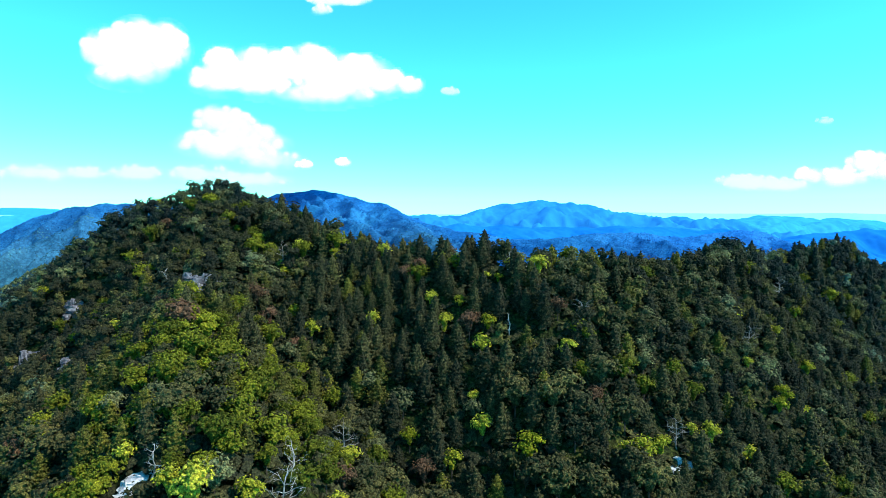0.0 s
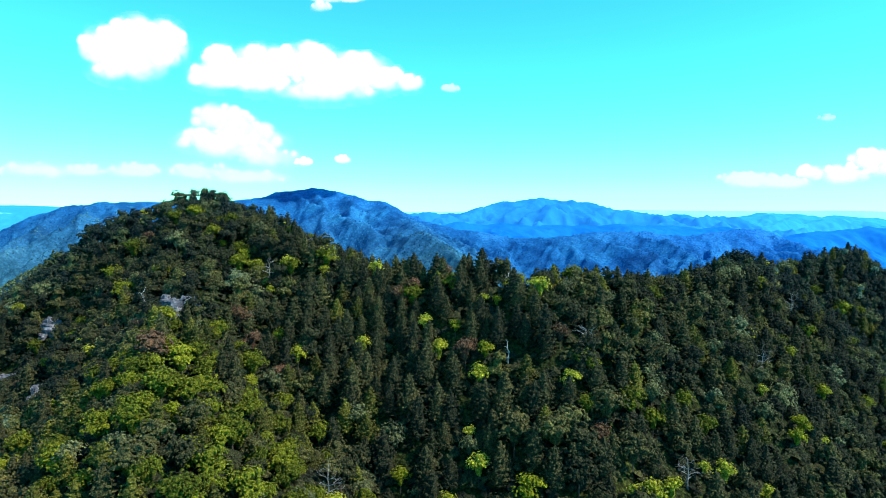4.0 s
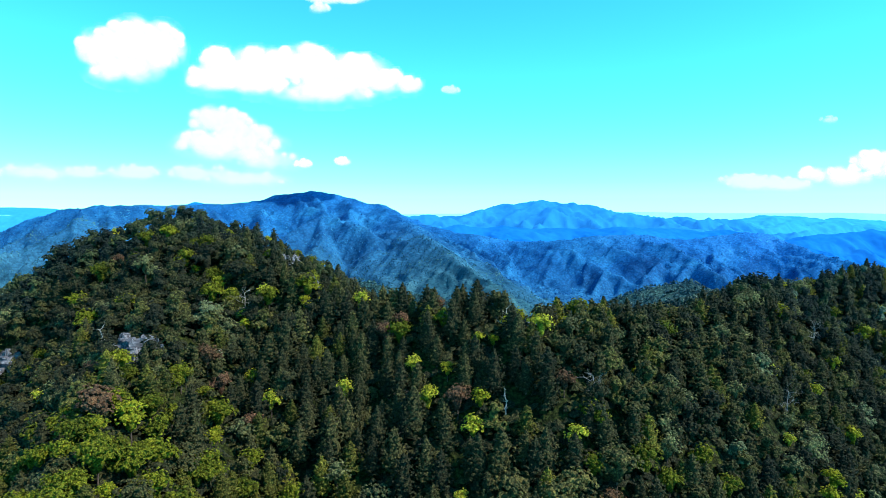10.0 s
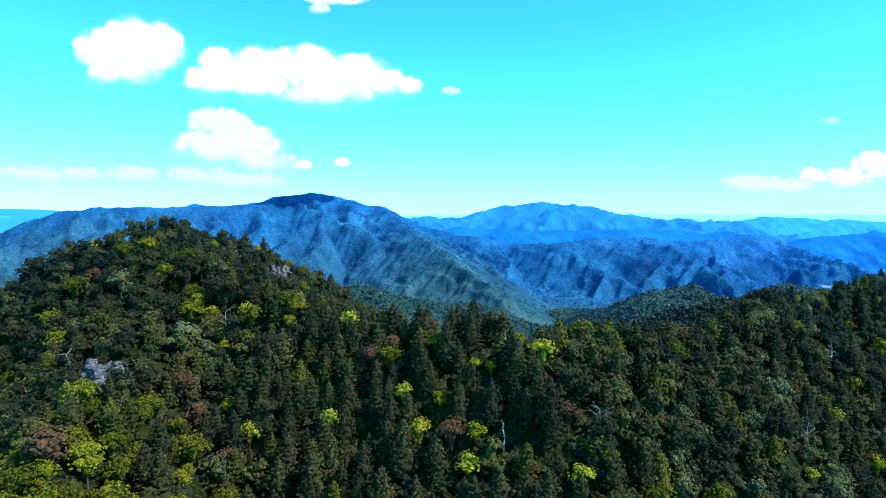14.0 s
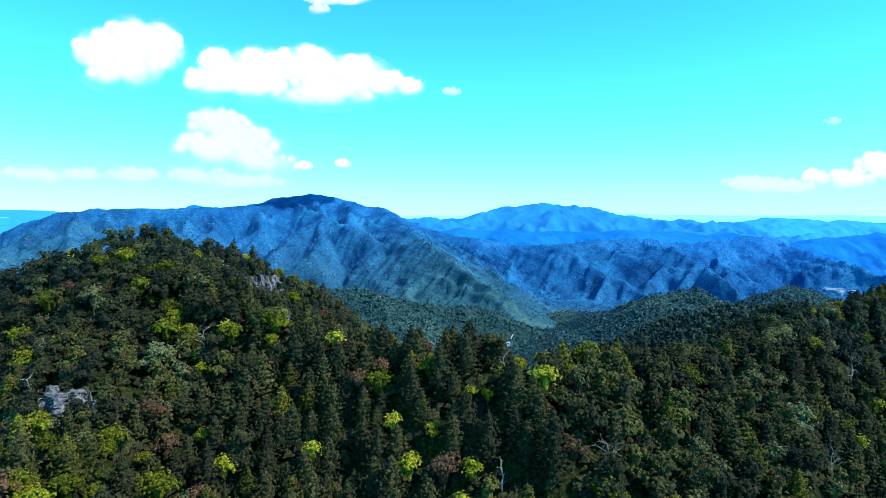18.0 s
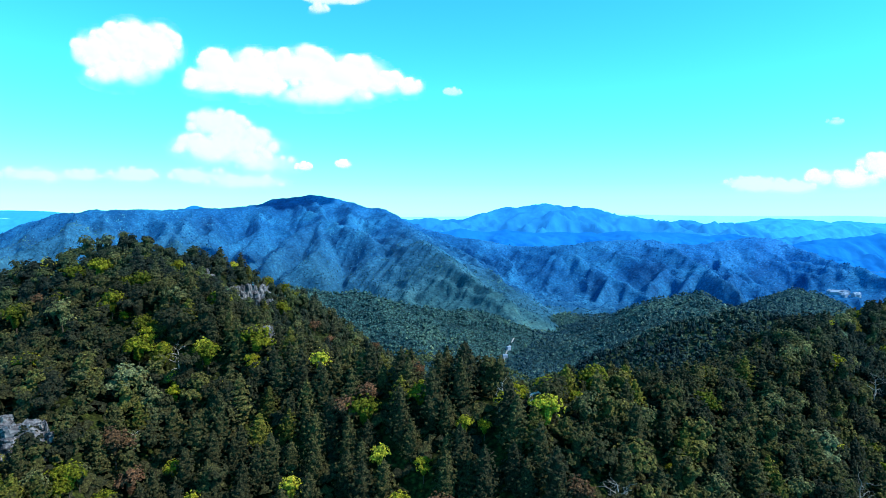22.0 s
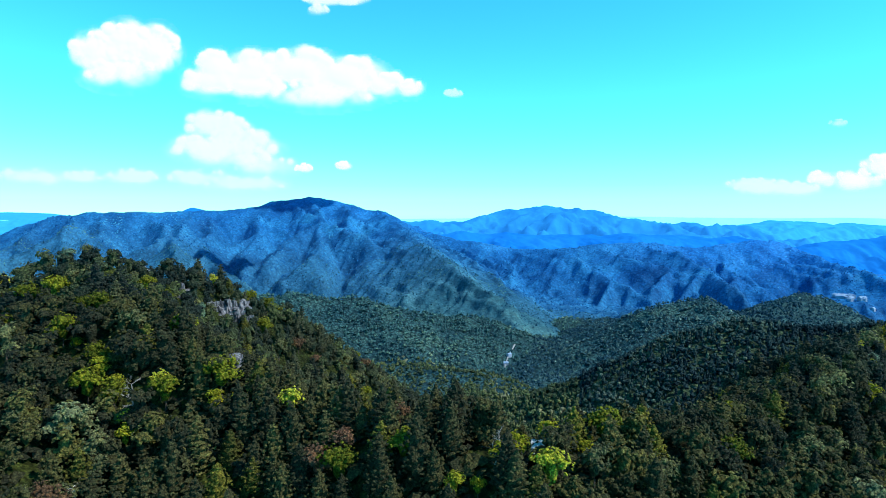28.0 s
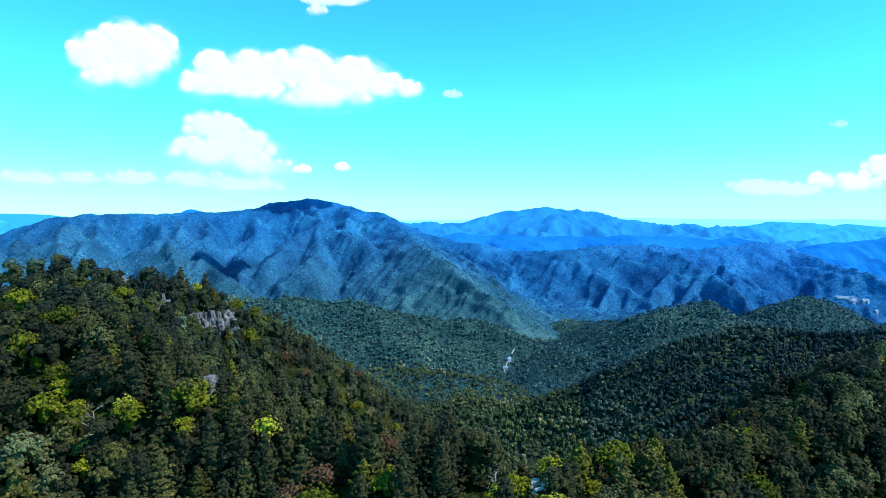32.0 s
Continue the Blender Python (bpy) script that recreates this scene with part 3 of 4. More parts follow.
def caps(centres, normals, along, length, width, gen):
    """Leaf clumps: small ragged domes of five faces, stretched along one way."""
    n = len(centres)
    normals = normals + gen.normal(0, 0.22, normals.shape)
    normals /= np.linalg.norm(normals, axis=1, keepdims=True)
    a = along - normals * (along * normals).sum(1, keepdims=True)
    a /= np.linalg.norm(a, axis=1, keepdims=True) + 1e-6
    b = np.cross(normals, a)
    turn = (np.arange(5)[None, :] + gen.uniform(-0.3, 0.3, (n, 5))) * 2 * math.pi / 5
    far = gen.uniform(0.65, 1.2, (n, 5))
    ring = centres[:, None, :] + a[:, None, :] * (length[:, None] * far * np.cos(turn))[..., None] + b[:, None, :] * (width[:, None] * far * np.sin(turn))[..., None] - normals[:, None, :] * (width[:, None] * gen.uniform(0.2, 0.75, (n, 5)))[..., None]
    top = centres + normals * width[:, None] * 0.25
    v = np.concatenate([top[:, None, :], ring], 1)
    f = np.array([(0, 1, 2), (0, 2, 3), (0, 3, 4), (0, 4, 5), (0, 5, 1)])
    return v.reshape(-1, 3), (f[None] + 6 * np.arange(n)[:, None, None]).reshape(-1, 3)


def joined(pieces):
    vs, fs, base = [], [], 0
    for v, f in pieces:
        vs.append(v)
        fs.append(f + base)
        base += len(v)
    return np.concatenate(vs), np.concatenate(fs)


def conifer_crown(gen, height, radius, count, base=0.08, sides=11, rings=9, front=False):
    """A cedar's crown: a lumpy, bullet-shaped body of boughs, clothed in small sprays."""
    def reach(h):
        return radius * np.clip(1 - h ** 2.0, 0, 1) ** 0.85 * np.clip(0.6 + 2.2 * h, 0, 1)

    v = []
    for i in range(rings):
        h = i / rings
        for j in range(sides):
            t = 2 * math.pi * (j + 0.5 * (i % 2)) / sides + gen.uniform(-0.15, 0.15)
            r = float(reach(np.array(h))) * (gen.uniform(0.42, 0.7) if count else gen.uniform(0.66, 1.04))
            v.append((r * math.cos(t), r * math.sin(t), height * (base + (1 - base) * h) + gen.uniform(-0.35, 0.35)))
    v.append((0, 0, height))
    f = []
    for i in range(rings - 1):
        for j in range(sides):
            a, b, c, d = i * sides + j, i * sides + (j + 1) % sides, (i + 1) * sides + (j + 1) % sides, (i + 1) * sides + j
            f += [(a, b, c), (a, c, d)]
    f += [((rings - 1) * sides + j, (rings - 1) * sides + (j + 1) % sides, rings * sides) for j in range(sides)]
    if not count:
        return np.array(v), np.array(f)
    k = (np.arange(count) + 0.5) / count
    h = np.clip(1 - k ** 0.60, 0, 0.985)
    whorls = height / 1.15
    h = np.clip((np.round(h * whorls) + gen.normal(0, 0.16, count)) / whorls, 0.02, 0.985)
    t = spread_round(count, gen, front)
    bough = 0.5 + 0.5 * np.cos(t * 5 + np.round(h * whorls) * 2.1)
    r = reach(h) * (0.74 + 0.32 * bough) * gen.uniform(0.78, 1.12, count)
    c = np.stack([r * np.cos(t), r * np.sin(t), height * (base + (1 - base) * h) + 0.10 * r], 1)
    nrm = np.stack([0.7 * np.cos(t), 0.7 * np.sin(t), np.full(count, 1.0)], 1)
    along = np.stack([-np.sin(t), np.cos(t), gen.normal(0, 0.2, count)], 1)
    s = radius * (1.75 if front else 1.9) / math.sqrt(count) * gen.uniform(0.6, 1.3, count)
    return joined([(np.array(v), np.array(f)), caps(c, nrm, along, s * 1.15, s * 0.72, gen)])


def spread_round(count, gen, front):
    """Angles round a stem; front: most of them on the open, sunny side."""
    t = np.arange(count) * 2.39996 + gen.normal(0, 0.25, count)
    return radians(-70) + ((t + math.pi) % (2 * math.pi) - math.pi) * 0.72 if front else t


P = (1 + 5 ** 0.5) / 2
ICO_V = np.array([(-1, P, 0), (1, P, 0), (-1, -P, 0), (1, -P, 0), (0, -1, P), (0, 1, P), (0, -1, -P), (0, 1, -P), (P, 0, -1), (P, 0, 1), (-P, 0, -1), (-P, 0, 1)]) / math.hypot(1, P)
ICO_F = np.array([(0, 11, 5), (0, 5, 1), (0, 1, 7), (0, 7, 10), (0, 10, 11), (1, 5, 9), (5, 11, 4), (11, 10, 2), (10, 7, 6), (7, 1, 8),
                  (3, 9, 4), (3, 4, 2), (3, 2, 6), (3, 6, 8), (3, 8, 9), (4, 9, 5), (2, 4, 11), (6, 2, 10), (8, 6, 7), (9, 8, 1)])


def round_crown(gen, height, radius, count, base=0.25, lobes=6, front=False):
    """A broad-leaved crown: one closed, uneven dome of overlapping lobes, clothed in leaf clumps."""
    lt = np.arange(lobes) * 2.4 + gen.uniform(0, 6.28)
    reach = radius * gen.uniform(0.4, 0.62, lobes)
    lc = np.stack([reach * np.cos(lt), reach * np.sin(lt), height * gen.uniform(base + 0.25, 0.72, lobes)], 1)
    lc[0] = (0, 0, height * 0.74)
    lr = radius * gen.uniform(0.5, 0.72, lobes)
    if lobes == 1:
        lr[:] = radius
    squash = np.array([1, 1, 0.85])
    pieces = []
    shrink = 0.64 if count else 1.0
    for i in range(lobes):
        pieces.append((ICO_V * gen.uniform(0.7, 0.95, (12, 1)) * lr[i] * shrink * squash + lc[i], ICO_F))
    if count:
        pieces.append((ICO_V * gen.uniform(0.85, 1.0, (12, 1)) * np.array([0.42 * radius, 0.42 * radius, 0.28 * height]) + np.array([0, 0, 0.46 * height]), ICO_F))
        which = np.arange(count) % lobes
        d = gen.normal(0, 1, (count, 3))
        d[:, 2] = np.abs(d[:, 2]) - 0.45
        d[:, :2] += 0.35 * lc[which][:, :2] / radius
        if front:
            d[:, 1] -= 0.55
            d[:, 0] += 0.2
        d /= np.linalg.norm(d, axis=1, keepdims=True)
        c = lc[which] + d * lr[which][:, None] * gen.uniform(0.8, 1.08, (count, 1)) * squash
        s = radius * (1.75 / math.sqrt(count)) * gen.uniform(0.65, 1.35, count)
        pieces.append(caps(c, d * 0.7 + np.array([0, 0, 0.7]), gen.normal(0, 1, d.shape) * np.array([1, 1, 0.3]), s, s * 0.8, gen))
    return joined(pieces)


def limb(v, f, p0, p1, r0, r1, sides=6):
    """Adds a tapered round piece from p0 to p1 to the lists."""
    p0, p1 = Vector(p0), Vector(p1)
    turn = (p1 - p0).to_track_quat("Z", "Y").to_matrix()
    base = len(v)
    for p, r in ((p0, r0), (p1, r1)):
        for i in range(sides):
            a = 2 * math.pi * i / sides
            v.append(p + turn @ Vector((r * math.cos(a), r * math.sin(a), 0)))
    for i in range(sides):
        j = (i + 1) % sides
        f.append((base + i, base + j, base + sides + j, base + sides + i))


def trunk_mesh(name, gen, height, radius, top, limbs, material):
    v, f = [], []
    last, r = Vector((0, 0, -1.2)), radius
    for i in range(4):
        nxt = Vector((gen.normal(0, 0.06) * height * 0.15, gen.normal(0, 0.06) * height * 0.15, height * top * (i + 1) / 4))
        limb(v, f, last, nxt, r, r * 0.72, 7)
        last, r = nxt, r * 0.72
    for i in range(limbs):
        a, z = i * 2.4, height * top * gen.uniform(0.35, 0.95)
        out = Vector((math.cos(a), math.sin(a), 0.55)) * height * 0.17
        limb(v, f, (0, 0, z), Vector((0, 0, z)) + out, radius * 0.35, radius * 0.12, 4)
    return mesh_of(name, [tuple(p) for p in v], f, material)


def thing(name, parts, label, category, group, at):
    """An Empty at the foot of a thing, with its parts under it."""
    root = new(name)
    root.empty_display_size = 0.3
    root.matrix_basis = at
    tagged(root, label, category, group)
    for part_name, data in parts:
        ob = new(part_name, data)
        ob.parent = root
    return root


def tree_kind(seed, crown, material, height, radius, count, top, limbs):
    gen = np.random.default_rng(seed)
    v, f = crown(gen, height, radius, count)
    return [("trunk", trunk_mesh("trunk", gen, height, 0.022 * height, top, limbs, m_bark)), ("crown", mesh_of("crown", v, f, material, SMOOTH_LEAVES))]


HIGH = {
    "cedar": [tree_kind(100 + i, conifer_crown, m_cedar, 9.6 + 0.8 * i, 3.1 + 0.2 * i, 200, 0.85, 6) for i in range(4)],
    "cypress": [tree_kind(150 + i, conifer_crown, m_cypress, 8.8 + 0.7 * i, 3.2 + 0.2 * i, 200, 0.85, 6) for i in range(3)],
    "broad": [tree_kind(200 + i, round_crown, m_broad, 9.5 + 0.8 * i, 3.6 + 0.3 * i, 205, 0.7, 7) for i in range(4)],
    "olive": [tree_kind(250 + i, round_crown, m_olive, 9 + 0.8 * i, 3.2 + 0.3 * i, 200, 0.7, 7) for i in range(3)],
    "pale": [tree_kind(350 + i, round_crown, m_pale, 9 + 0.8 * i, 3.0 + 0.3 * i, 185, 0.7, 7) for i in range(3)],
    "fresh": [tree_kind(300 + i, round_crown, m_fresh, 9 + i, 2.6 + 0.3 * i, 190, 0.7, 7) for i in range(3)],
    "russet": [tree_kind(400 + i, round_crown, m_russet, 9 + i, 3.2, 190, 0.7, 7) for i in range(2)],
}
LABELS = {
    "cedar": ("cedar_tree", "dark green cedar with layered boughs on the steep slope", "conifer tree", "cedars on the ridge"),
    "cypress": ("cypress_tree", "olive-green blunt-topped cypress on the steep slope", "conifer tree", "cypresses on the ridge"),
    "broad": ("broadleaf_tree", "rounded mid-green broadleaf tree on the steep slope", "tree", "broadleaf trees on the ridge"),
    "olive": ("sunlit_broadleaf_tree", "rounded yellow-green broadleaf tree in full sun", "tree", "yellow-green trees on the spur"),
    "pale": ("grey_leaved_tree", "rounded tree with pale grey-green leaves", "tree", "grey-leaved trees on the ridge"),
    "fresh": ("fresh_leaved_tree", "bright yellow-green tree in fresh spring leaf", "tree", "trees in fresh leaf"),
    "russet": ("russet_tree", "reddish-brown young-leaved tree among the green", "tree", "russet trees"),
}
protos = {}


def plant(kind, x, y, scale, spin, which):
    z = float(land(np.array([x]), np.array([y]))[0])
    at = pose(x, y, z, 0, 0, spin) @ Matrix.Scale(scale, 4)
    key = (kind, which % len(HIGH[kind]))
    if key not in protos:
        protos[key] = thing(LABELS[kind][0], HIGH[kind][key[1]], *LABELS[kind][1:], at)
        return protos[key]
    copy = copy_thing(protos[key], pose(0, 0, 0))
    copy.matrix_basis = at
    return copy


# ------------------------------------------------------------------ rocks
def ground_at(x, y):
    return float(land(np.array([float(x)]), np.array([float(y)]))[0])


def block_mesh(gen, material):
    """A broken, angular block of rock."""
    v, f = ICO_V.copy(), ICO_F
    for _ in range(2):
        edges, new_v, new_f = {}, list(map(tuple, v)), []
        for a, b, c in f:
            mids = []
            for p, q in ((a, b), (b, c), (c, a)):
                key = (min(p, q), max(p, q))
                if key not in edges:
                    m = (np.array(new_v[p]) + np.array(new_v[q])) / 2
                    edges[key] = len(new_v)
                    new_v.append(tuple(m / np.linalg.norm(m)))
                mids.append(edges[key])
            x, y, z = mids
            new_f += [(a, x, z), (b, y, x), (c, z, y), (x, y, z)]
        v, f = np.array(new_v), np.array(new_f)
    v = np.sign(v) * np.abs(v) ** 0.3
    for _ in range(5):
        n = gen.normal(0, 1, 3)
        n /= np.linalg.norm(n)
        d = v @ n
        cut_at = gen.uniform(0.55, 0.85)
        v = v - np.clip(d - cut_at, 0, None)[:, None] * n
    v = v * np.array([1, 1, 1.0]) + gen.normal(0, 0.085, v.shape)
    return mesh_of("block", v, f, material)


rock_gen = np.random.default_rng(77)
BLOCKS = [block_mesh(rock_gen, m_rock) for _ in range(6)]
m_white_rock = earth("bleached_rock", [(0.3, (0.34, 0.34, 0.34)), (0.7, (0.66, 0.66, 0.65))], 0.7, 0.4, 3.0)
PALE_BLOCKS = [block_mesh(rock_gen, m_white_rock) for _ in range(4)]
CLEAR = []


def outcrop(label, x, y, lift, width, height, face, count, room, blocks=BLOCKS):
    """A rock face of upright blocks, along a line across the way it faces (degrees from +x)."""
    root = new("rock_outcrop")
    z = ground_at(x, y) + lift
    root.matrix_basis = pose(x, y, z, 0, 0, face + 90)
    slab = new("slab", blocks[count % len(blocks)])
    slab.parent = root
    slab.matrix_basis = pose(0, 2.2, 0.1 * height, 0, 0, 4) @ Matrix.Diagonal((width * 0.52, 2.2, height * 0.42, 1))
    tagged(root, label, "rock", "rock faces on the ridge")
    for i in range(count):
        k = (i + 0.5) / count - 0.5
        w = width / count * rock_gen.uniform(0.9, 3.2)
        row = i % 3
        h = height * rock_gen.uniform(0.6, 0.85) * (1 - 1.2 * k * k)
        ob = new("block", blocks[i % len(blocks)])
        ob.parent = root
        ob.matrix_basis = pose(k * width + rock_gen.uniform(-0.6, 0.6), 1.3 * row - 1.2, (row - 0.8) * 0.28 * height, rock_gen.uniform(-8, 8), rock_gen.uniform(-8, 8), rock_gen.uniform(-40, 40)) @ Matrix.Diagonal((w, w * 1.2, h * 0.42, 1))
    CLEAR.append((x, y, room))
    c, s = math.cos(radians(face)), math.sin(radians(face))
    CLEAR.append((x + c * room * 0.9, y + s * room * 0.9, room * 0.75))


outcrop("pale grey rock face below the wooded summit", -73, 193, 77 - ground_at(-73, 193), 8, 7, -68, 14, 4)
outcrop("weathered grey rock pillar among the trees", -80, 196, 79 - ground_at(-80, 196), 2.5, 4, -68, 4, 2.5)
outcrop("shaded grey cliff on the flank of the ridge", -150, 227, 0.5, 8, 7, -60, 9, 4)
outcrop("dark grey cliff under the shoulder of the summit", -143, 243, 0.5, 6, 7, -60, 7, 4)
outcrop("small pale rock on the steep flank", -118, 195, 1, 3, 4, -60, 4, 4)
outcrop("light grey columnar cliff behind the summit", -74, 329, 87.6 - ground_at(-74, 329), 20, 9.0, -68, 34, 4.2)
outcrop("light grey rock pillar on the cliff edge", -86, 322, 96.5 - ground_at(-86, 322), 3, 6, -68, 5, 2.5)
outcrop("rounded bare rock on the summit's back shoulder", -102, 326, 3, 7, 5, -68, 5, 5)
outcrop("small pale rock beside the forest slope", -63, 375, 2, 5, 4, -68, 4, 3)
outcrop("pale bleached rocks at the foot of the spur", -53, 105, 1, 4, 3, -60, 5, 3.4, PALE_BLOCKS)
outcrop("pale rock showing between the trees", -39, 242, 2, 2.5, 6, -70, 4, 3)
outcrop("white fallen rock slab in the gully wood", 60, 158, 0.5, 5, 2.0, -70, 5, 3.4, PALE_BLOCKS)
outcrop("white fallen rock slab on the saddle", 29, 205, 1.5, 3, 2.0, -80, 4, 3, PALE_BLOCKS)


# ------------------------------------------------------------------ bare and dead trees
def bare_tree(seed, height, spread, lean, material):
    """A leafless tree: a trunk, and crooked boughs that fork into twigs."""
    g = np.random.default_rng(seed)
    v, f = [], []
    p, r, joints = Vector((0, 0, -1)), 0.028 * height, []
    for i in range(5):
        q = p + Vector((lean * height * 0.1 + g.normal(0, 0.25), g.normal(0, 0.25), height * 0.16))
        limb(v, f, p, q, r, r * 0.8, 6)
        p, r = q, r * 0.8
        joints.append((p.copy(), r))
    parts = [("trunk", mesh_of("trunk", [tuple(a) for a in v], f, material))]
    for j, (p, r) in enumerate(joints[1:] * 2):
        v, f = [], []

        def fork(p, way, length, r, depth):
            for _ in range(3):
                q = p + way * length * 0.34
                limb(v, f, p, q, r, r * 0.8, 4)
                way = (way + Vector(g.normal(0, 0.28, 3)) + Vector((0, 0, 0.05))).normalized()
                p, r = q, r * 0.8
                if depth:
                    fork(p, (way + Vector(g.normal(0, 0.75, 3))).normalized(), length * 0.6, r * 0.75, depth - 1)

        a = j * 2.4 + g.uniform(0, 1)
        fork(p, Vector((math.cos(a), math.sin(a), 0.45)).normalized(), spread * g.uniform(0.7, 1.2), r * 0.7, 2)
        parts.append(("bough", mesh_of("bough", [tuple(q) for q in v], f, material)))
    return parts


m_grey_wood = earth("grey_twigs", [(0.3, (0.16, 0.15, 0.14)), (0.7, (0.34, 0.32, 0.30))], 2.0, 0.03)
DEAD = [("dead_tree", "bleached white dead tree with broken spreading boughs", -29, 108, 9.5, 3.6, 0.3, m_dead), ("dead_tree", "bleached white dead tree, thin and upright", -28, 118, 10, 1.8, -0.2, m_dead),
        ("dead_tree", "small white dead snag in the canopy", -51, 106, 9, 1.4, 0.4, m_dead), ("dead_tree", "white dead snag standing above the canopy", 20, 200, 8.0, 1.2, 0.5, m_dead),
        ("dead_tree", "pale leaning dead trunk beside the rock face", -87, 205, 10, 1.4, -0.7, m_dead), ("dead_tree", "pale dead snag among green trees", -60, 205, 7.8, 1.2, 0.6, m_dead),
        ("dead_tree", "pale dead bough showing through the leaves", -75, 113, 8.5, 1.5, 0.5, m_dead), ("dead_tree", "thin white dead trunk in the cedar wood", 19, 182, 9.5, 0.5, 0.1, m_dead),
        ("bare_tree", "grey leafless tree with fine twigs", -59, 229, 10, 2.4, 0.1, m_grey_wood), ("bare_tree", "grey leafless tree with fine twigs", 61, 162, 10, 2.4, 0.0, m_grey_wood),
        ("bare_tree", "grey leafless tree with fine twigs", 104, 214, 10, 2.4, 0.1, m_grey_wood), ("bare_tree", "grey leafless tree with fine twigs", 40, 182, 10, 2.4, -0.1, m_grey_wood),
        ("bare_tree", "grey leafless tree with fine twigs", -25, 150, 10, 2.4, 0.1, m_grey_wood), ("bare_tree", "grey leafless tree with fine twigs", 140, 262, 10, 2.4, 0.1, m_grey_wood)]
for i, (nm, lb, x, y, hgt, spread, lean, mat) in enumerate(DEAD):
    thing(nm, bare_tree(900 + i, hgt, spread, lean, mat), lb, "dead tree" if nm == "dead_tree" else "bare tree", "dead and bare trees", pose(x, y, ground_at(x, y)))
    CLEAR.append((x, y, 3.2))

# trees known one by one: the bright and the russet ones
FRESH_AT = [(-95, 259, 0.7), (-80, 245, 0.6), (-64, 233, 0.7), (-56, 221, 1.0), (-46, 224, 0.7), (-39, 227, 0.8), (-21, 221, 1.3), (-34, 227, 0.6), (13, 196, 0.7), (17, 195, 0.7), (24, 199, 0.9), (29, 193, 1.2),
            (96, 235, 0.5), (-4, 196, 0.9), (5, 192, 0.7), (-22, 196, 1.2), (-41, 194, 1.1), (0, 186, 1.1), (13, 183, 1.1), (11, 178, 1.1), (-49, 174, 0.8), (-56, 159, 0.8), (-48, 201, 0.8), (37, 203, 0.6), (54, 195, 0.5)]
FRESH_LOW = [(100, 185, 1.0), (115, 199, 0.9), (95, 195, 0.8), (21, 199, 0.7), (-50, 180, 0.6), (8, 168, 0.8), (10, 161, 1.2), (21, 152, 1.3), (45, 152, 1.0), (49, 152, 1.3), (55, 157, 1.0), (71, 165, 1.3), (83, 167, 1.0), (104, 190, 1.1), (-85, 132, 1.2), (-9, 163, 1.0), (2, 156, 1.0),
             (66, 165, 0.8), (-99, 161, 0.7), (-22, 145, 1.0), (-58, 225, 0.9), (-53, 231, 1.0), (-69, 236, 0.9), (31, 208, 1.2), (-44, 99, 1.1), (-39, 95, 1.3), (-32, 101, 1.2)]
OLIVE_AT = [(66, 180, 1.1), (55, 171, 1.0), (49, 171, 1.0), (37, 167, 1.0), (70, 175, 1.0), (-8, 204, 1.0), (-63, 230, 1.1), (-51, 229, 1.1), (-39, 231, 1.1), (-81, 257, 1.1), (-98, 266, 1.1), (-84, 246, 1.0), (-72, 240, 1.0), (4, 203, 1.0), (-51, 184, 1.1)]
PALE_AT = [(82, 197, 0.9), (92, 188, 1.0), (139, 229, 1.0), (136, 268, 1.0), (100, 234, 1.0), (83, 201, 1.0), (62, 193, 1.0), (51, 203, 0.8), (-59, 205, 1.0), (-109, 239, 1.0), (128, 210, 1.2), (-68, 127, 1.0), (-11, 170, 1.2), (-21, 176, 1.0), (8, 165, 1.0), (57, 178, 1.1),
           (103, 201, 1.1), (-27, 134, 1.1), (132, 208, 1.0), (-46, 185, 1.0)]
RUSSET_AT = [(-60, 201, 1.1), (-66, 157, 1.3), (-55, 197, 0.9), (-8, 209, 0.8), (33, 181, 0.8), (39, 161, 1.0), (-5, 155, 1.0), (-12, 206, 1.1), (-92, 135, 1.0)]
MARKED = [("fresh", x, y, 0.8 * sc) for x, y, sc in FRESH_AT + FRESH_LOW] + [("pale", x, y, 0.85 * sc) for x, y, sc in PALE_AT] + [("olive", x, y, 0.9 * sc) for x, y, sc in OLIVE_AT] + [("russet", *q) for q in RUSSET_AT]
for i, (kind, x, y, sc) in enumerate(MARKED):
    plant(kind, x, y, sc, i * 77, i)

# the wood on the near ridges, laid out on an uneven grid
step = 4.9
tx, ty = np.meshgrid(np.arange(-330, 420, step), np.arange(45, 470, step))
tx = (tx + rng.uniform(-0.42, 0.42, tx.shape) * step).ravel()
ty = (ty + rng.uniform(-0.42, 0.42, ty.shape) * step).ravel()
keep = np.abs(tx - 5) < 0.74 * ty + 22
for _, mxx, myy, _ in MARKED:
    keep &= np.hypot(tx - mxx, ty - myy) > 3.3
for cx, cy, room in CLEAR:
    keep &= np.hypot(tx - cx, ty - cy) > 1.3 * room
tx, ty = tx[keep], ty[keep]
tz = land(tx, ty)
on_spur = np.clip((tent(tx, ty, SPUR, 0.85, 7) - tent(tx, ty, MAIN_RIDGE, 1.0, 8)) / 14, -1, 1)
patch = fbm(tx, ty, 38, 3, 5)
leafy = 0.60 + 0.35 * np.exp(-(np.hypot(tx + 105, ty - 290) / 40) ** 2) + 0.2 * on_spur + 0.5 * patch - 0.45 * np.exp(-((tx + 12) / 32) ** 2) * np.clip((ty - 150) / 20, 0, 1)
draw = rng.uniform(0, 1, len(tx))
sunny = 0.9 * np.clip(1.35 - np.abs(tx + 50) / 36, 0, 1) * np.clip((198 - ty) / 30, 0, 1)
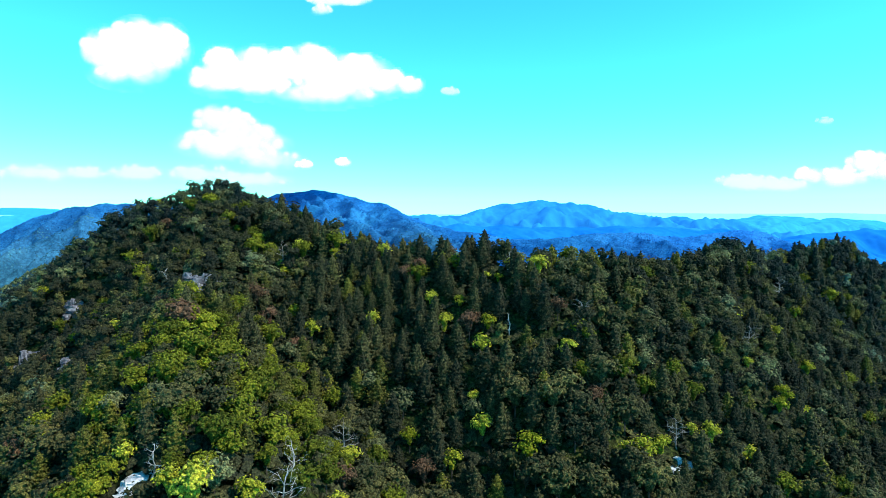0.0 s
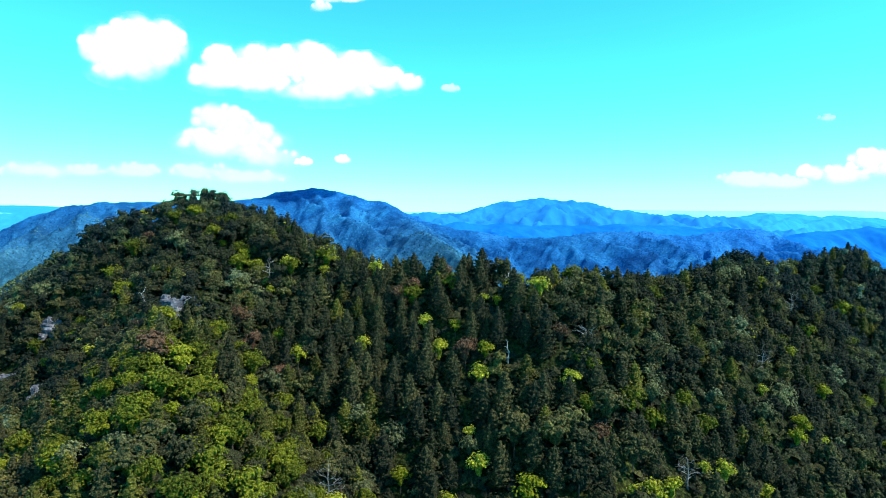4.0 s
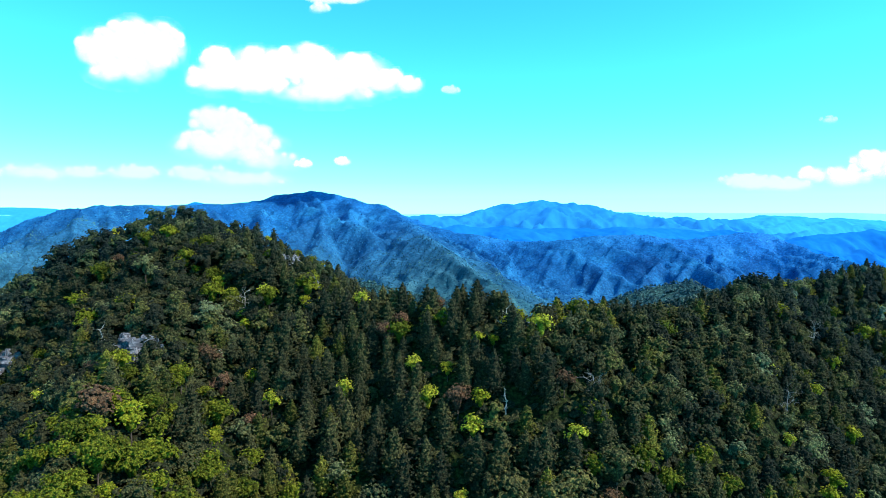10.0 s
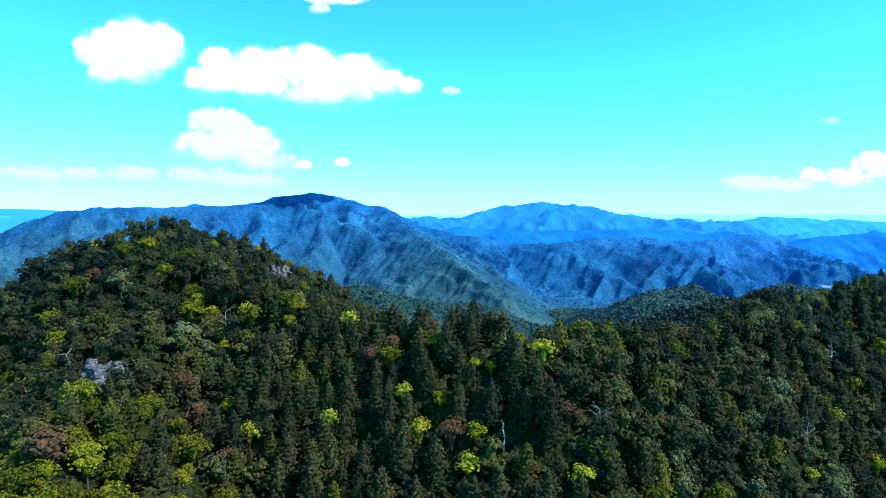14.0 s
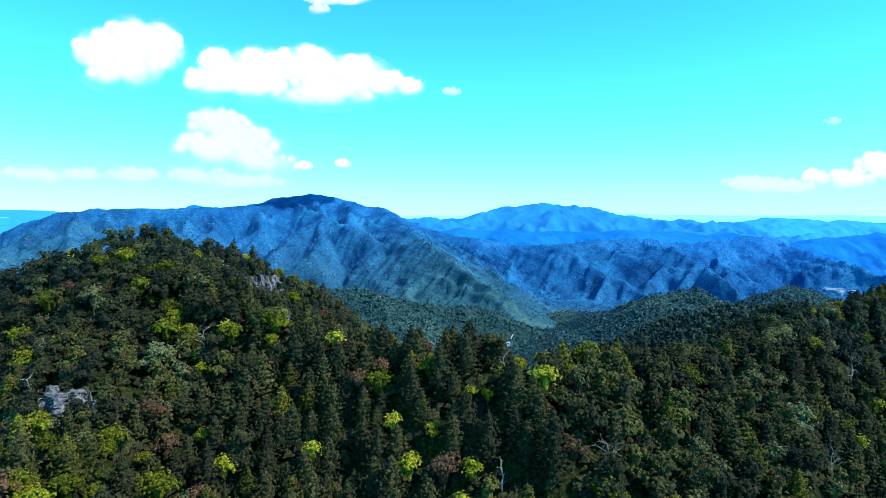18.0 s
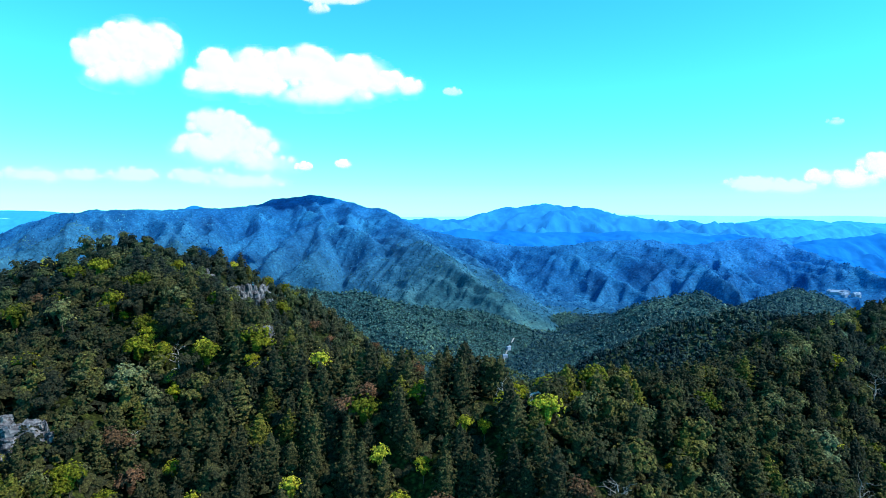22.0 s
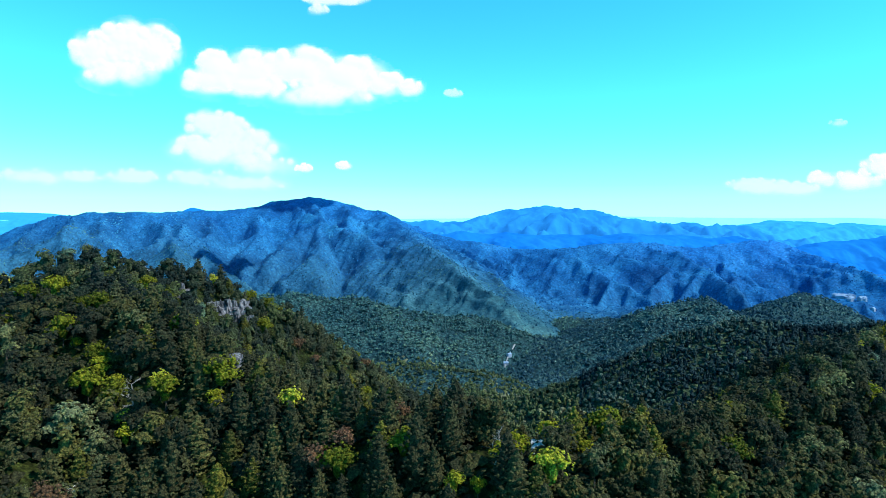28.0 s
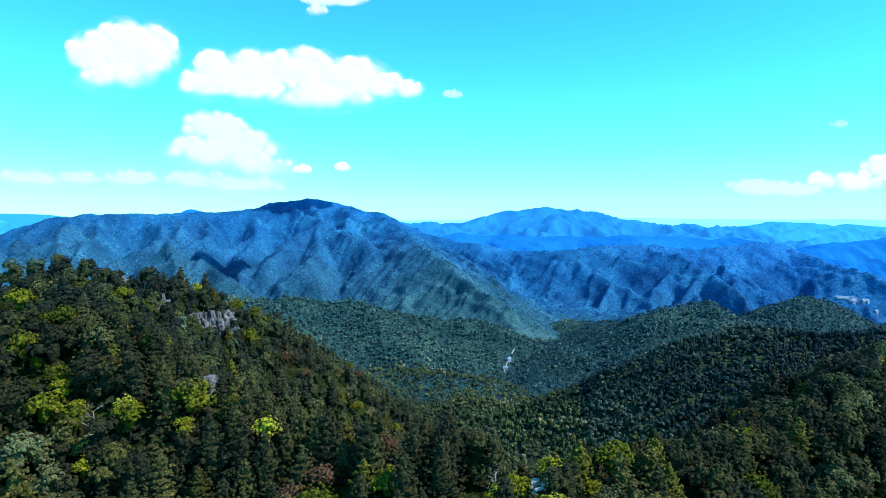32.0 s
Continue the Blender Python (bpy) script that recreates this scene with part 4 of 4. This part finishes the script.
leafy = leafy + 0.18 * np.clip((tx - 30) / 30, 0, 1) + 0.9 * np.exp(-(np.hypot(tx + 106, ty - 296) / 24) ** 2)
kinds = np.where(draw < leafy, 2, 0)
mixer = rng.uniform(0, 1, len(tx))
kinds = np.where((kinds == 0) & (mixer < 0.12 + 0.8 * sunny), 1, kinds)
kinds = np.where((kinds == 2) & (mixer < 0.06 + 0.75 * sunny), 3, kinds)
extra = rng.uniform(0, 1, len(tx)) + 0.04 * np.clip(-patch, 0, 1)
kinds = np.where((kinds == 2) & (mixer > 0.94), 4, kinds)
kinds = np.where(extra < 0.010, 5, kinds)
kinds = np.where((extra > 0.988) & (tx < 60), 6, kinds)
size = rng.uniform(0.72, 1.12, len(tx)) * (1 - 0.12 * np.clip(on_spur, 0, 1)) * (1 - 0.3 * np.exp(-(np.hypot(tx + 102, ty - 294) / 26) ** 2))
# the spur's sun and the right ridge's shade are put into the leaf tint
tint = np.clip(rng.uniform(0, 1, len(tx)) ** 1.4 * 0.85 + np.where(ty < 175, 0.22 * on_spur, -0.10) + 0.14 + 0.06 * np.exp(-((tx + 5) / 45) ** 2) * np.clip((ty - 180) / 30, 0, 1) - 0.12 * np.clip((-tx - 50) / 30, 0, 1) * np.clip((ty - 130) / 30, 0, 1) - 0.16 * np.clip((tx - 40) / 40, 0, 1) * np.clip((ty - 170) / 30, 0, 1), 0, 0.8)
tint = np.where(rng.uniform(0, 1, len(tx)) < 0.02, 1.0, tint)
spin = rng.uniform(0, 360, len(tx))
names = ["cedar", "cypress", "broad", "olive", "pale", "fresh", "russet"]
near = np.zeros(len(tx), bool)
for k in range(7):
    idx = np.nonzero((kinds == k) & (np.abs(tx - 5) < 0.62 * ty + 10))[0]
    idx = idx[np.argsort(np.hypot(tx[idx], ty[idx] - 60))][:290]
    near[idx] = True
    for j in idx:
        plant(names[k], float(tx[j]), float(ty[j]), float(size[j]), float(spin[j]), int(j))


def forest(name, label, material, templates, x, y, z, scale, turn, tints):
    """Many trees in one body."""
    vs, fs, ts, base = [], [], [], 0
    pick = np.arange(len(x)) % len(templates)
    for k, (tv, tf) in enumerate(templates):
        m = pick == k
        n = int(m.sum())
        if not n:
            continue
        c, s = np.cos(turn[m])[:, None], np.sin(turn[m])[:, None]
        q = tv[None] * scale[m][:, None, None]
        p = np.stack([q[..., 0] * c - q[..., 1] * s + x[m][:, None], q[..., 0] * s + q[..., 1] * c + y[m][:, None], q[..., 2] + z[m][:, None]], 2)
        vs.append(p.reshape(-1, 3))
        fs.append((tf[None] + base + len(tv) * np.arange(n)[:, None, None]).reshape(-1, 3))
        ts.append(np.repeat(tints[m], len(tv)))
        base += n * len(tv)
    ob = new(name, mesh_of(name, np.concatenate(vs), np.concatenate(fs), material, SMOOTH_LEAVES, tint=np.concatenate(ts)))
    return tagged(ob, label, "forest", kind="stuff")


gen = np.random.default_rng(31)
low_cedar = [conifer_crown(gen, 9.0 + 0.6 * i, 3.2 + 0.15 * i, 105, 0.0, 7, 4, True) for i in range(6)]
low_broad = [round_crown(gen, 8.6 + 0.6 * i, 3.8, 105, 0.0, 3, True) for i in range(6)]
back_cedar = [conifer_crown(gen, 8.6 + 0.6 * i, 3.0 + 0.15 * i, 60, 0.0, 6, 3, True) for i in range(6)]
back_broad = [round_crown(gen, 8.4 + 0.6 * i, 3.6, 60, 0.0, 2, True) for i in range(6)]
dim_cedar = [conifer_crown(gen, 9.0 + 0.6 * i, 2.9, 7, 0.0, 5, 2) for i in range(4)]
under_broad = [round_crown(gen, 8.6 + 0.6 * i, 3.5, 40, 0.0, 2) for i in range(4)]
dim_broad = [round_crown(gen, 8.8 + 0.6 * i, 3.6, 8, 0.0, 1) for i in range(4)]
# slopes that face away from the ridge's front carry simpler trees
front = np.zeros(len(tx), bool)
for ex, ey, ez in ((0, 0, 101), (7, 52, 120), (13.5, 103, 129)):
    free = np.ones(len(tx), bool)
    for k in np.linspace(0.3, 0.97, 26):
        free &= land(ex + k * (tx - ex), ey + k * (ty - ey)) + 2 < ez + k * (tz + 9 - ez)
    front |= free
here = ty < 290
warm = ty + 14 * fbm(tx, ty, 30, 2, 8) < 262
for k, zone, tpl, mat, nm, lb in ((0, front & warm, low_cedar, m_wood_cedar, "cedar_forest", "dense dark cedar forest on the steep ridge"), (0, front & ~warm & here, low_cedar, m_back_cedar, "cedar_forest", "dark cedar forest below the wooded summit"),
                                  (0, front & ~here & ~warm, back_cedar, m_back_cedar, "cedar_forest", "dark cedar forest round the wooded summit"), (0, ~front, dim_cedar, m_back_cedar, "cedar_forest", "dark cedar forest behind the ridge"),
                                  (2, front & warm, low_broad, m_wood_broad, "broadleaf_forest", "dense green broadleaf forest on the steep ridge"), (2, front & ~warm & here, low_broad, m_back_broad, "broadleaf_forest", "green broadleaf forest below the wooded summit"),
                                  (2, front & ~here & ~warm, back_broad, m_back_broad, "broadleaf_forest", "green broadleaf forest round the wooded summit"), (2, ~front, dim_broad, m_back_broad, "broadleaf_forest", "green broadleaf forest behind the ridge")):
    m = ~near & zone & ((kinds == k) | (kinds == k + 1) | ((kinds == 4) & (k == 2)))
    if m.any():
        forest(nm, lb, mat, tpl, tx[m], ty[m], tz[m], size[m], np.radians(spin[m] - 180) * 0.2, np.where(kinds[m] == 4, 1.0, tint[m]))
# the wood goes on under and behind the flight's start
qx, qy = np.meshgrid(np.arange(-80, 80, 5.0), np.arange(-70, 44, 5.0))
qx, qy = (qx + rng.uniform(-2, 2, qx.shape)).ravel(), (qy + rng.uniform(-2, 2, qy.shape)).ravel()
forest("broadleaf_forest", "green broadleaf forest low in the valley", m_wood_broad, under_broad, qx, qy, land(qx, qy), rng.uniform(0.75, 1.2, len(qx)), rng.uniform(0, 6.28, len(qx)), rng.uniform(0.1, 0.7, len(qx)))
# low shrubs between the trunks
ux, uy = rng.uniform(-1, 1, 9000), rng.uniform(45, 260, 9000)
ux = ux * (0.74 * uy + 20)
clear = np.ones(len(ux), bool)
for cx, cy, room in CLEAR[:26]:
    clear &= np.hypot(ux - cx, uy - cy) > room * 0.7
ux, uy = ux[clear], uy[clear]
shrub = [caps(np.array([[0, 0, 0.9], [0.9, 0.2, 0.5], [-0.6, 0.7, 0.4]]), np.array([[0, 0, 1.0], [0.4, 0, 1.0], [-0.3, 0.3, 1.0]]), gen.normal(0, 1, (3, 3)), np.full(3, 1.0), np.full(3, 0.8), gen) for i in range(5)]
forest("undergrowth", "dark low shrubs covering the forest floor", m_wood_broad, shrub, ux, uy, land(ux, uy), rng.uniform(1.0, 2.3, len(ux)), rng.uniform(0, 6.28, len(ux)), rng.uniform(0, 0.5, len(ux)))
m = ~near & (kinds > 4)
m_wood_fresh = foliage("fresh_forest_leaves", FRESH, False)
forest("fresh_leaved_forest", "scattered bright green trees in fresh leaf", m_wood_fresh, low_broad, tx[m], ty[m], tz[m], size[m] * 0.85, np.radians(spin[m]), tint[m])

# valley slopes and hills of the middle distance
def scatter(count, y0, y1, power, width):
    y = y0 + (y1 - y0) * rng.uniform(0, 1, count) ** power
    x = rng.uniform(-1, 1, count) * (width * y + 20)
    return x, y


mid_tpl = [round_crown(gen, 9, 3.8, 0, 0.0, 1) for i in range(5)] + [conifer_crown(gen, 11, 3.2, 0, 0.0, 6, 2) for i in range(4)]
x, y = scatter(27000, 440, 720, 0.9, 0.72)
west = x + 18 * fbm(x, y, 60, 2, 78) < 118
for part_of, mat, nm, lb in ((west, m_wood_west, "west_slope_forest", "sunlit green mixed forest on the valley's west slope"), (~west, m_wood_mid, "east_slope_forest", "green forest on the valley's shaded east slope")):
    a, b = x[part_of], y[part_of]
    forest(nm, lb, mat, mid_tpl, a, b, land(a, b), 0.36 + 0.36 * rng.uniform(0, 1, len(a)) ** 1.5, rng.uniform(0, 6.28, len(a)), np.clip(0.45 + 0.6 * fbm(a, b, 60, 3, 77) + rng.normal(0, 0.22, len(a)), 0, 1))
far_tpl = [tufts(np.array([[0, 0, 3.0]]), np.array([[1.0, 0, 0.2]]), np.array([gen.uniform(2.6, 4.2)]), np.array([gen.uniform(2.4, 3.6)]), np.array([gen.uniform(2.2, 4.0)]), gen) for i in range(12)]
x, y = scatter(40000, 690, 1500, 0.8, 0.7)
open_ground = np.hypot((x - 88) / 8, (y - 912) / 22) > 1
x, y = x[open_ground], y[open_ground]
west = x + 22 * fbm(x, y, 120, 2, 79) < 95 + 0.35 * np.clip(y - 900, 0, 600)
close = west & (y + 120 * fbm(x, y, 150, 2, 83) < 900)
for part_of, mat, nm, lb in ((close, m_wood_west, "west_slope_forest", "grey-green mixed forest on the lower valley slope"), (west & ~close, m_wood_teal, "west_hill_forest", "hazy green forest on the hills west of the stream"), (~west, m_wood_far, "hill_forest", "hazy bluish-green forest covering the hills beyond")):
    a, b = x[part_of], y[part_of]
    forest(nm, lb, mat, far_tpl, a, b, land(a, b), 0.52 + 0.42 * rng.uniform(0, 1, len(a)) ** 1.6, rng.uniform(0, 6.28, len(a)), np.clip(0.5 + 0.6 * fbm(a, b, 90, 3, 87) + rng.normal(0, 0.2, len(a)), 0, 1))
blue_tpl = [tufts(np.array([[0, 0, 3.0]]), np.array([[1.0, 0, 0.2]]), np.array([2.8]), np.array([2.6]), np.array([4.0]), gen) for i in range(6)]
x, y = scatter(48000, 1180, 2240, 0.85, 0.8)
z = range_height(x, y)
tone = np.clip(0.45 + 0.6 * fbm(x, y, 120, 3, 97) + rng.normal(0, 0.2, len(x)), 0, 1)
grow, turn = rng.uniform(0.45, 0.95, len(x)) * (0.6 + 0.4 * np.clip(y / 1900, 0, 1)), rng.uniform(0, 6.28, len(x))
PATCHES = [(-247, 1837, 16, 1.0), (-222, 1790, 18, 1.0), (-198, 1741, 22, 1.0), (-168, 1670, 22, 1.0), (-137, 1600, 16, 0.95), (-372, 2170, 30, 0.9), (-334, 2106, 26, 0.9), (77, 1349, 35, 0.85),
           (21, 1489, 34, 0.0), (38, 1404, 30, 0.0), (-181, 1725, 26, 0.05), (-282, 1900, 40, 0.1), (-36, 1530, 24, 0.05), (-374, 1677, 40, 0.1), (-326, 1720, 26, 0.85)]
for cx, cy, room, shade in PATCHES:
    inside = np.hypot(x - cx, y - cy) < room * (1 + 0.4 * fbm(x, y, 30, 2, 103))
    tone = np.where(inside, np.clip(shade + rng.normal(0, 0.08, len(x)), 0, 1), tone)
    grow = np.where(inside & (shade > 0.8), grow * 0.75, grow)
# haze by distance: trees farther off take bluer leaf colours
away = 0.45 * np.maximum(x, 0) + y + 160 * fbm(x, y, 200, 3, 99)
for part_of, mat, nm, lb in ((away < 1760, m_wood_slope, "valley_side_forest", "hazy blue-green forest on the mountain's lower spurs"), ((away >= 1760) & (away < 2260), m_wood_blue, "mountain_forest", "distant blue forest covering the mountain range"),
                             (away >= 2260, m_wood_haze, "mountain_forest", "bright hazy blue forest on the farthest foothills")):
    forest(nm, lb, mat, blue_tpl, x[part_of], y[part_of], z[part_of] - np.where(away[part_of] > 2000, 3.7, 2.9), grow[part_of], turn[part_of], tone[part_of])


# ------------------------------------------------------------------ the valley town and the hut by the stream
m_wall = earth("pale_render", [(0.3, (0.16, 0.24, 0.36)), (0.7, (0.26, 0.36, 0.48))], 0.5, 0.02)
m_roof = earth("light_roof", [(0.3, (0.12, 0.22, 0.38)), (0.7, (0.30, 0.42, 0.56))], 0.3, 0.05)
m_road = earth("pale_concrete", [(0.3, (0.16, 0.19, 0.2)), (0.7, (0.28, 0.30, 0.32))], 0.5, 0.02)


def house_meshes(w, d, h):
    r = h * 0.5
    wall = np.array([(x, y, z) for z in (-3, h) for x, y in ((-w, -d), (w, -d), (w, d), (-w, d))]) * np.array([0.5, 0.5, 1])
    wf = [(0, 1, 5, 4), (1, 2, 6, 5), (2, 3, 7, 6), (3, 0, 4, 7)]
    e = 1.08
    roof = np.array([(-w * e, -d * e, h), (w * e, -d * e, h), (w * e, d * e, h), (-w * e, d * e, h), (-w * e, 0, (h + r)), (w * e, 0, (h + r))]) * np.array([0.5, 0.5, 1])
    rf = [(0, 1, 5), (0, 5, 4), (2, 3, 4), (2, 4, 5), (1, 2, 5), (3, 0, 4), (1, 0, 3), (1, 3, 2)]
    return [("wall", mesh_of("wall", wall, wf, m_wall)), ("roof", mesh_of("roof", roof, rf, m_roof))]


town_gen = np.random.default_rng(55)
HOUSES = [house_meshes(*dims) for dims in ((11, 8, 5), (14, 9, 6), (18, 11, 7), (9, 7, 5))]
first = {}
for i in range(20):
    x, y = 966 + town_gen.normal(0, 9), 1600 + town_gen.normal(0, 26)
    z = float(range_height(np.array([x]), np.array([y]))[0])
    at = pose(x, y, z, 0, 0, town_gen.uniform(0, 180))
    k = i % 4
    if k not in first:
        first[k] = thing("house", HOUSES[k], "small pale house with a light roof in the valley town", "house", "houses of the valley town", at)
    else:
        copy_thing(first[k], at)
hut = thing("hut", house_meshes(6, 4, 2.6), "white-roofed hut beside the valley stream", "hut", "huts in the valley", pose(87, 906, ground_at(87, 906) + 1))
copy_thing(hut, pose(93, 926, ground_at(93, 926) + 1, 0, 0, 40))
rx_, ry_ = np.array([84, 85, 89, 95, 100, 106.0]), np.array([882, 898, 915, 932, 950, 972.0])
strip = np.stack([np.stack([rx_ + o, ry_, land(rx_ + o, ry_) + 1.2], 1) for o in (-0.8, 0.8)], 1).reshape(-1, 3)
tagged(new("road", mesh_of("road", strip, [(2 * i, 2 * i + 1, 2 * i + 3, 2 * i + 2) for i in range(5)], m_road)), "short pale stretch of valley road", "road", kind="structure")
